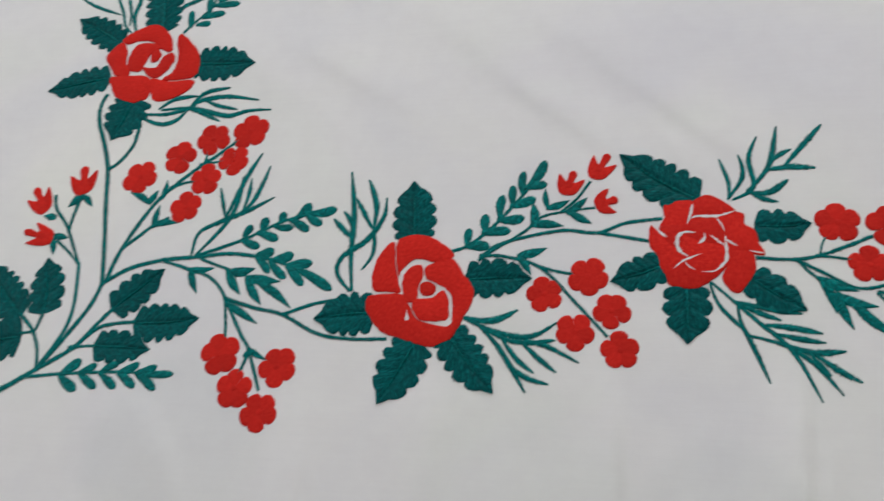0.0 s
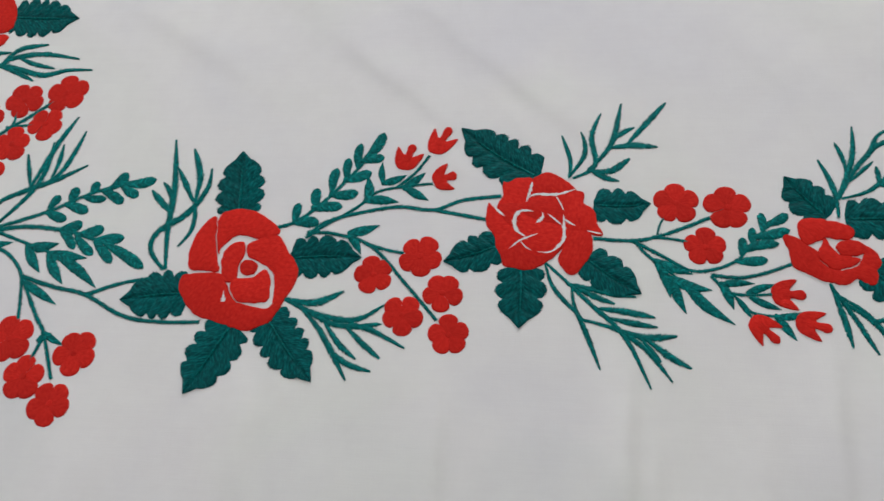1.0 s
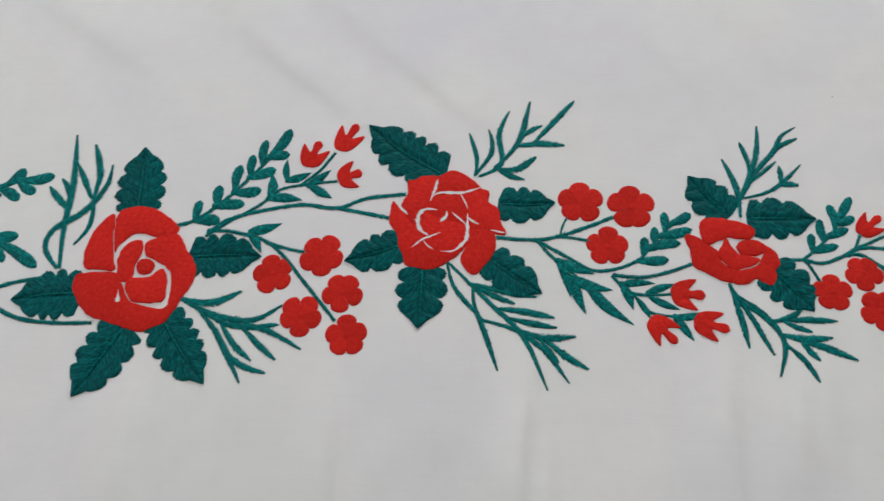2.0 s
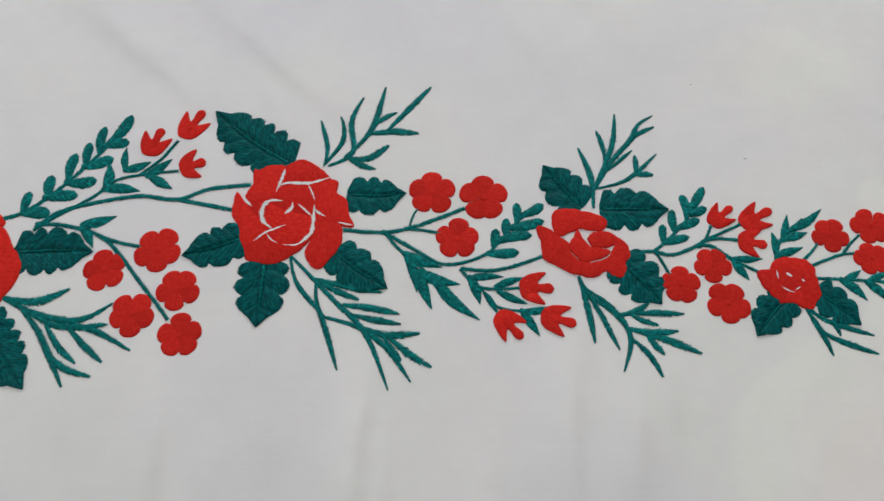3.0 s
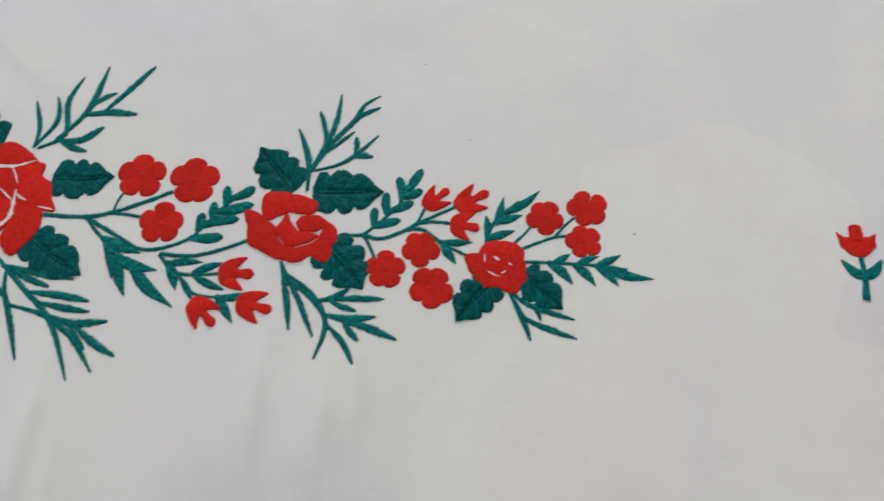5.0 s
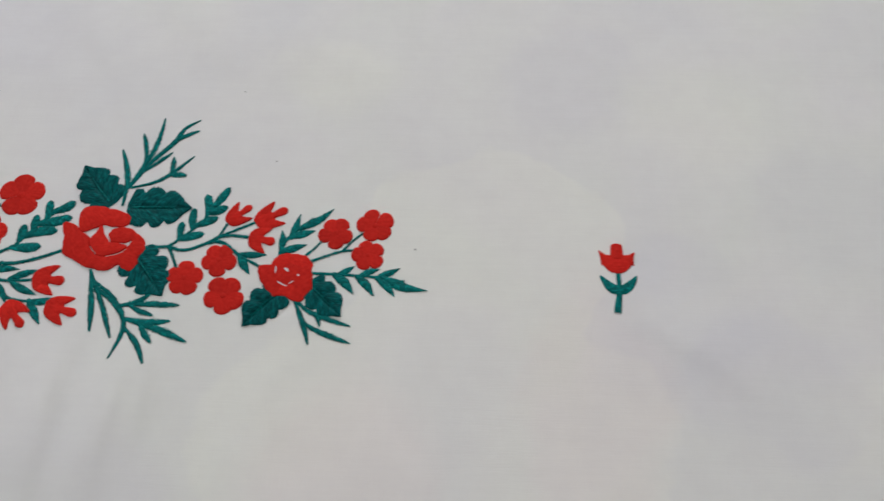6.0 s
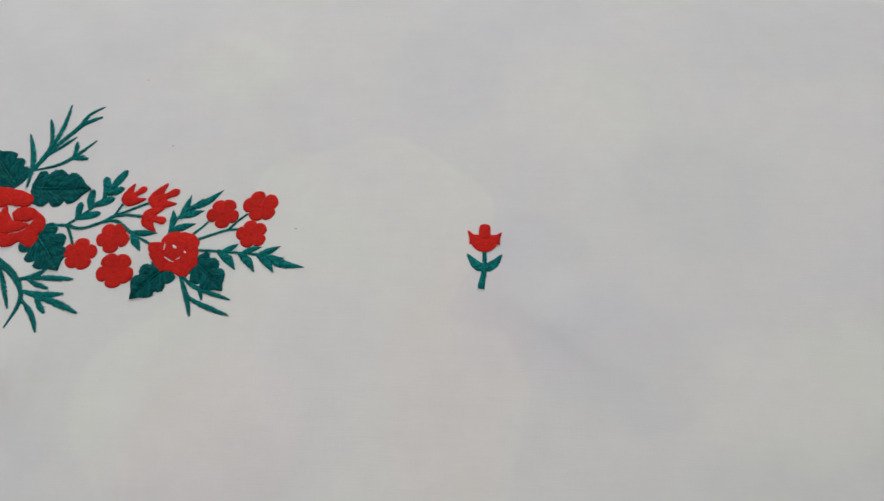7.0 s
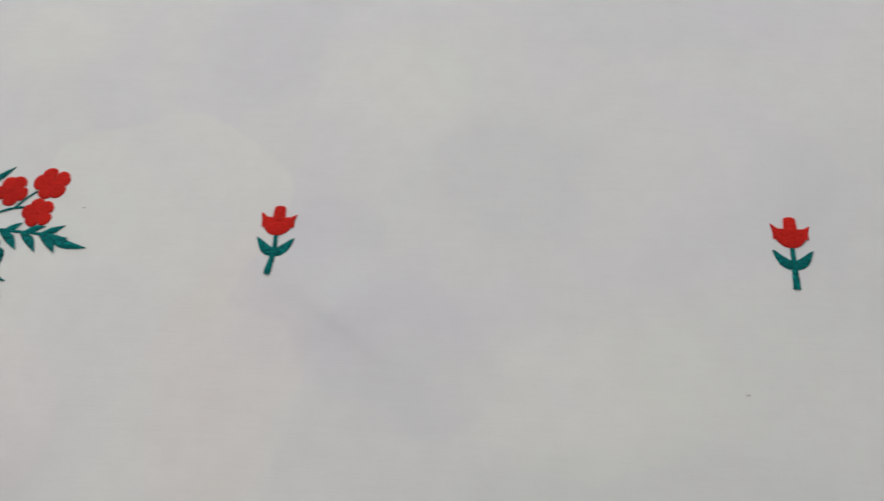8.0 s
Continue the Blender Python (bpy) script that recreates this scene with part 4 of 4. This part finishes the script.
stroke(twig, (506.0, -17.9), (511.6, -13.5), (517.7, -1.1), width=1.8)
stroke(twig, (509.1, -14.4), (525.1, -6.8), (540.8, 0.8), width=1.9)
bud((516.9, -1.1), (535.6, 15.2), 18.8)
bud((539.0, -1.0), (564.6, 13.0), 21.8)
bud((535.2, -12.5), (557.4, -16.7), 22.3)
twig = spray()
stroke(twig, (504.0, -18.3), (516.0, -17.8), (530.6, -28.5), (548.3, -37.7), width=2.2)
leaflet(twig, (530.8, -27.2), (551.3, -27.1), 4.7)
leaflet(twig, (530.7, -28.1), (539.8, -43.7), 5.6)
blossom((490.7, -47.7), 13.7, 18)
blossom((514.9, -32.0), 13.6, 54)
blossom((522.3, -61.1), 15.5, 54)
leaf((566.2, -54.6), (539.3, -84.9), 26.8)
leaf((584.4, -49.2), (611.9, -76.0), 25.0)
twig = spray("grass")
blade(twig, (575.8, -62.7), (584.7, -83.4), (589.1, -97.7), width=2.5)
blade(twig, (577.2, -63.5), (590.1, -73.4), (619.3, -83.1), width=2.5)
blade(twig, (582.3, -79.4), (595.3, -87.2), (619.8, -96.2), width=2.5)
blade(twig, (590.3, -72.2), (594.7, -77.4), (596.6, -84.0), width=2.1)
twig = spray()
stroke(twig, (560.6, -28.3), (563.6, -17.6), (571.1, -6.6), (584.7, 4.6), width=1.7)
leaflet(twig, (561.3, -22.8), (560.8, -6.2), 4.9)
leaflet(twig, (561.9, -24.5), (581.4, -17.9), 5.4)
leaflet(twig, (568.3, -12.3), (574.0, 8.1), 4.7)
leaflet(twig, (570.0, -11.4), (586.7, -6.1), 5.5)
leaflet(twig, (575.5, -3.5), (599.8, 13.2), 5.3)
twig = spray("stems")
stroke(twig, (578.4, -29.5), (586.7, -21.7), (592.6, -14.4), width=1.5)
stroke(twig, (584.3, -32.4), (606.0, -23.8), (617.3, -22.0), width=1.8)
stroke(twig, (609.4, -22.5), (615.4, -15.1), (623.4, -7.6), width=1.5)
blossom((602.8, -7.8), 13.5, 54)
blossom((633.1, -0.5), 14.4, 33)
blossom((629.2, -25.8), 12.8, 33)
twig = spray()
stroke(twig, (582.2, -41.5), (611.5, -42.4), (638.6, -44.1), (657.7, -47.1), width=1.9)
leaflet(twig, (606.8, -42.4), (619.4, -35.1), 4.4)
leaflet(twig, (604.4, -42.8), (619.8, -57.9), 6.0)
leaflet(twig, (623.8, -43.7), (638.7, -37.3), 4.5)
leaflet(twig, (622.2, -44.1), (635.4, -59.2), 5.6)
leaflet(twig, (637.9, -43.7), (654.2, -36.0), 4.8)
leaflet(twig, (636.9, -45.0), (650.9, -59.2), 5.6)
leaflet(twig, (643.3, -44.1), (675.2, -53.8), 6.1)
bloom = rose("first")
petal(bloom, (-66.7, 8.1), (-77.7, -4.3), (-83.1, -22.3), (-80.5, -38.8), (-65.2, -41.4), (-55.2, -40.8), (-60.0, -26.6), (-63.5, -10.0))
petal(bloom, (-63.3, 2.4), (-57.3, 12.1), (-39.2, 14.8), (-22.4, 7.3), (-8.3, -4.5), (-16.5, -12.2), (-31.4, -10.6), (-44.8, -9.5), (-55.9, -20.0), (-58.5, -25.5))
petal(bloom, (-32.4, -16.7), (-10.5, -9.5), (2.0, -23.7), (11.7, -38.0), (10.3, -52.7), (1.8, -67.3), (-3.9, -70.5), (-5.2, -55.6), (-7.8, -42.4), (-15.5, -36.1), (-23.1, -31.9), (-31.3, -27.6))
petal(bloom, (-82.9, -45.4), (-64.9, -43.6), (-52.2, -44.0), (-45.9, -53.5), (-39.0, -65.0), (-29.8, -69.5), (-10.3, -72.7), (-4.1, -68.5), (4.9, -61.1), (-1.8, -78.6), (-11.6, -86.9), (-24.7, -90.8), (-47.1, -85.3), (-67.0, -79.0), (-80.8, -65.7), (-86.0, -54.1))
petal(bloom, (-53.9, -33.2), (-49.6, -19.5), (-38.9, -15.0), (-35.6, -21.1), (-35.9, -28.7), (-38.8, -36.3), (-39.2, -48.1), (-48.4, -49.8))
petal(bloom, (-36.9, -35.2), (-31.0, -31.4), (-22.8, -35.6), (-24.2, -42.6), (-30.7, -44.8), (-35.7, -41.1))
petal(bloom, (-43.3, -53.5), (-38.2, -47.6), (-25.3, -47.4), (-16.7, -39.9), (-10.5, -46.7), (-9.9, -65.5), (-23.4, -67.8), (-35.3, -65.9))
gap(bloom, (-47.0, -58.3), (-45.4, -68.2), width=4.1, swell=0.8)
bloom = rose("second")
petal(bloom, (175.5, 41.6), (187.3, 44.7), (199.7, 43.3), (199.2, 27.3), (196.4, 16.8), (186.7, 11.9), (177.8, 14.2), (172.0, 19.9), (176.0, 29.5))
petal(bloom, (198.5, 41.8), (204.5, 47.8), (213.0, 49.8), (223.0, 44.9), (233.9, 33.8), (224.4, 28.5), (206.5, 27.3), (196.3, 25.3))
petal(bloom, (192.7, 27.2), (210.4, 31.2), (237.0, 33.4), (239.9, 22.9), (235.2, 17.1), (218.1, 17.9), (201.3, 14.9))
petal(bloom, (216.9, 31.3), (237.9, 32.4), (240.3, 22.9), (248.1, 15.8), (250.2, 4.2), (253.8, -5.5), (241.1, -3.8), (224.3, 0.2), (219.4, 17.9))
petal(bloom, (187.7, 17.6), (198.0, 26.3), (219.4, 27.4), (226.5, 3.9), (213.0, 3.8), (197.6, 9.2))
petal(bloom, (164.0, 21.7), (170.0, 15.6), (176.6, 10.0), (185.4, 8.2), (190.3, -5.7), (188.2, -16.6), (173.5, -19.5), (169.2, -5.9), (163.0, 3.3))
petal(bloom, (172.8, 20.8), (195.0, 21.5), (190.1, 12.0), (187.2, -0.2), (179.1, 3.5), (172.9, 12.8))
petal(bloom, (187.1, 15.3), (207.7, 15.0), (222.4, 3.0), (225.2, -9.9), (218.3, -20.8), (203.2, -24.5), (190.7, -16.6), (185.9, -3.4))
petal(bloom, (174.0, -16.8), (189.2, -10.3), (201.2, -4.6), (222.3, -14.4), (215.7, -24.4), (208.0, -30.7), (196.2, -35.7), (179.3, -32.8), (174.9, -24.0))
petal(bloom, (224.7, 5.8), (243.0, -1.9), (246.4, -14.2), (244.2, -23.2), (231.5, -39.2), (223.2, -33.6), (220.4, -26.1), (224.6, -12.2))
gap(bloom, (199.0, 41.3), (197.3, 33.0), (194.1, 22.0), width=2.3, swell=0.35)
gap(bloom, (194.2, 25.3), (201.9, 29.7), (219.2, 29.8), (234.3, 34.8), width=2.5)
gap(bloom, (217.5, 28.9), (221.1, 22.7), (224.3, 15.1), width=1.1)
gap(bloom, (200.1, 14.4), (191.5, 14.8), (186.3, 11.0), (185.1, 3.5), (187.5, -2.9), (193.9, -7.9), width=3.4, swell=0.55)
gap(bloom, (168.3, 18.4), (172.8, 13.7), (177.1, 10.0), width=2.2)
gap(bloom, (181.7, -18.5), (189.3, -11.6), (197.3, -7.9), (203.8, -5.1), width=1.6)
gap(bloom, (190.1, -11.2), (194.1, -16.6), (199.4, -19.7), width=1.0)
gap(bloom, (211.8, 12.2), (216.9, 7.6), (223.3, 2.0), width=1.4)
gap(bloom, (204.1, -21.0), (213.3, -20.9), (219.1, -16.7), (224.0, -9.9), (224.4, -0.7), (224.2, 11.4), width=2.7, swell=0.6)
gap(bloom, (223.6, 8.6), (228.2, 4.9), (233.4, 2.1), width=1.9)
gap(bloom, (242.2, -2.4), (248.2, -3.7), (254.2, -5.0), width=1.2)
gap(bloom, (207.3, 14.0), (207.4, 8.9), (202.8, 4.2), width=3.1, swell=0.65)
bloom = rose("third")
petal(bloom, (402.8, 8.0), (408.8, 10.1), (419.4, 9.8), (431.9, 7.1), (440.1, 2.5), (440.8, -2.6), (436.4, -6.1), (429.1, -5.7), (420.8, -5.1), (413.3, -7.5), (408.3, -11.0), (403.8, -8.8), (401.6, -1.4), spread=0.75)
petal(bloom, (389.7, -4.5), (399.7, -6.5), (405.4, -11.7), (412.3, -16.2), (414.0, -24.1), (418.1, -30.1), (422.3, -32.7), (423.5, -40.7), (413.9, -39.9), (406.9, -36.0), (398.8, -31.7), (393.6, -26.6), (392.7, -15.3), spread=0.75)
petal(bloom, (419.6, -6.3), (422.9, -13.2), (427.3, -19.0), (436.5, -21.4), (442.3, -22.2), (438.7, -26.3), (429.8, -30.0), (421.9, -30.7), (417.0, -25.7), (413.6, -18.5), (416.7, -11.6), spread=0.75)
petal(bloom, (427.2, -13.1), (431.0, -8.5), (437.4, -7.3), (444.6, -9.5), (451.5, -14.7), (456.0, -20.7), (455.7, -27.5), (452.8, -31.1), (452.7, -37.7), (449.9, -42.5), (443.8, -41.7), (438.5, -38.5), (431.2, -41.9), (423.0, -42.0), (422.3, -32.7), (429.7, -32.0), (440.2, -28.1), (443.8, -23.1), (446.7, -17.4), (438.7, -19.6), (430.4, -19.2), spread=0.75)
bloom = rose("small")
petal(bloom, (555.5, -36.2), (561.6, -27.5), (571.8, -26.1), (583.2, -29.0), (586.8, -35.9), (582.9, -42.7), (567.5, -40.4))
petal(bloom, (547.0, -37.2), (556.3, -35.8), (564.2, -41.3), (564.1, -54.8), (558.7, -59.4), (552.0, -52.0), (547.1, -44.9))
petal(bloom, (556.3, -36.2), (577.0, -30.8), (586.0, -41.0), (581.3, -57.1), (564.4, -60.2), (556.8, -54.0))
petal(bloom, (582.7, -34.6), (586.9, -40.1), (588.1, -53.6), (585.1, -57.8), (579.3, -64.1), (573.8, -62.1), (575.8, -45.4))
petal(bloom, (556.9, -53.2), (573.6, -51.7), (582.4, -62.0), (575.4, -64.6), (566.5, -59.3), (558.6, -60.3))
gap(bloom, (559.5, -36.2), (559.7, -42.6), width=1.1)
gap(bloom, (565.9, -37.8), (569.8, -41.2), width=1.9)
gap(bloom, (576.2, -42.8), (577.9, -44.5), width=1.4)
gap(bloom, (561.1, -48.5), (565.8, -51.4), (570.2, -53.0), width=1.0)
gap(bloom, (570.6, -50.9), (574.5, -48.3), width=0.8)
tulip((817.5, -68.5), 56, 2.5, "red embroidered tulip with a slightly bent green stem")
tulip((1198.5, -62.0), 56, 0.0, "red embroidered tulip with an upright green stem")


def fleck(x, y, size):
    """A speck of lint on the cloth."""
    bm = bmesh.new()
    bmesh.ops.create_icosphere(bm, subdivisions=2, radius=size / 1000)
    for v in bm.verts:
        v.co = Vector((v.co.x * 1.4, v.co.y * 0.7, v.co.z * 0.3)) * (1 + 0.5 * noise.noise(v.co * 2000))
    me = bpy.data.meshes.new("lint_fleck")
    bm.to_mesh(me)
    bm.free()
    me.materials.append(lint)
    ob = new("lint_fleck", me)
    ob.location = (x / 1000, y / 1000, float(relief(x / 1000, y / 1000)) + 0.0002)
    return tagged(ob, "tiny grey speck of lint lying on white cloth", "lint", "lint flecks")


def lint_nodes(tree, bsdf):
    n = node(tree, "ShaderNodeTexNoise", Scale=900.0)
    tree.links.new(ramp(tree, n.outputs[0], [(0.3, (0.34, 0.33, 0.34)), (0.7, (0.55, 0.53, 0.53))]), bsdf.inputs["Base Color"])
    bsdf.inputs["Roughness"].default_value = 0.95


lint = material("lint", lint_nodes)
fleck(665, -20, 0.9)
fleck(550, 55, 0.8)
fleck(516, 121.5, 0.7)
fleck(1158, -139, 0.9)
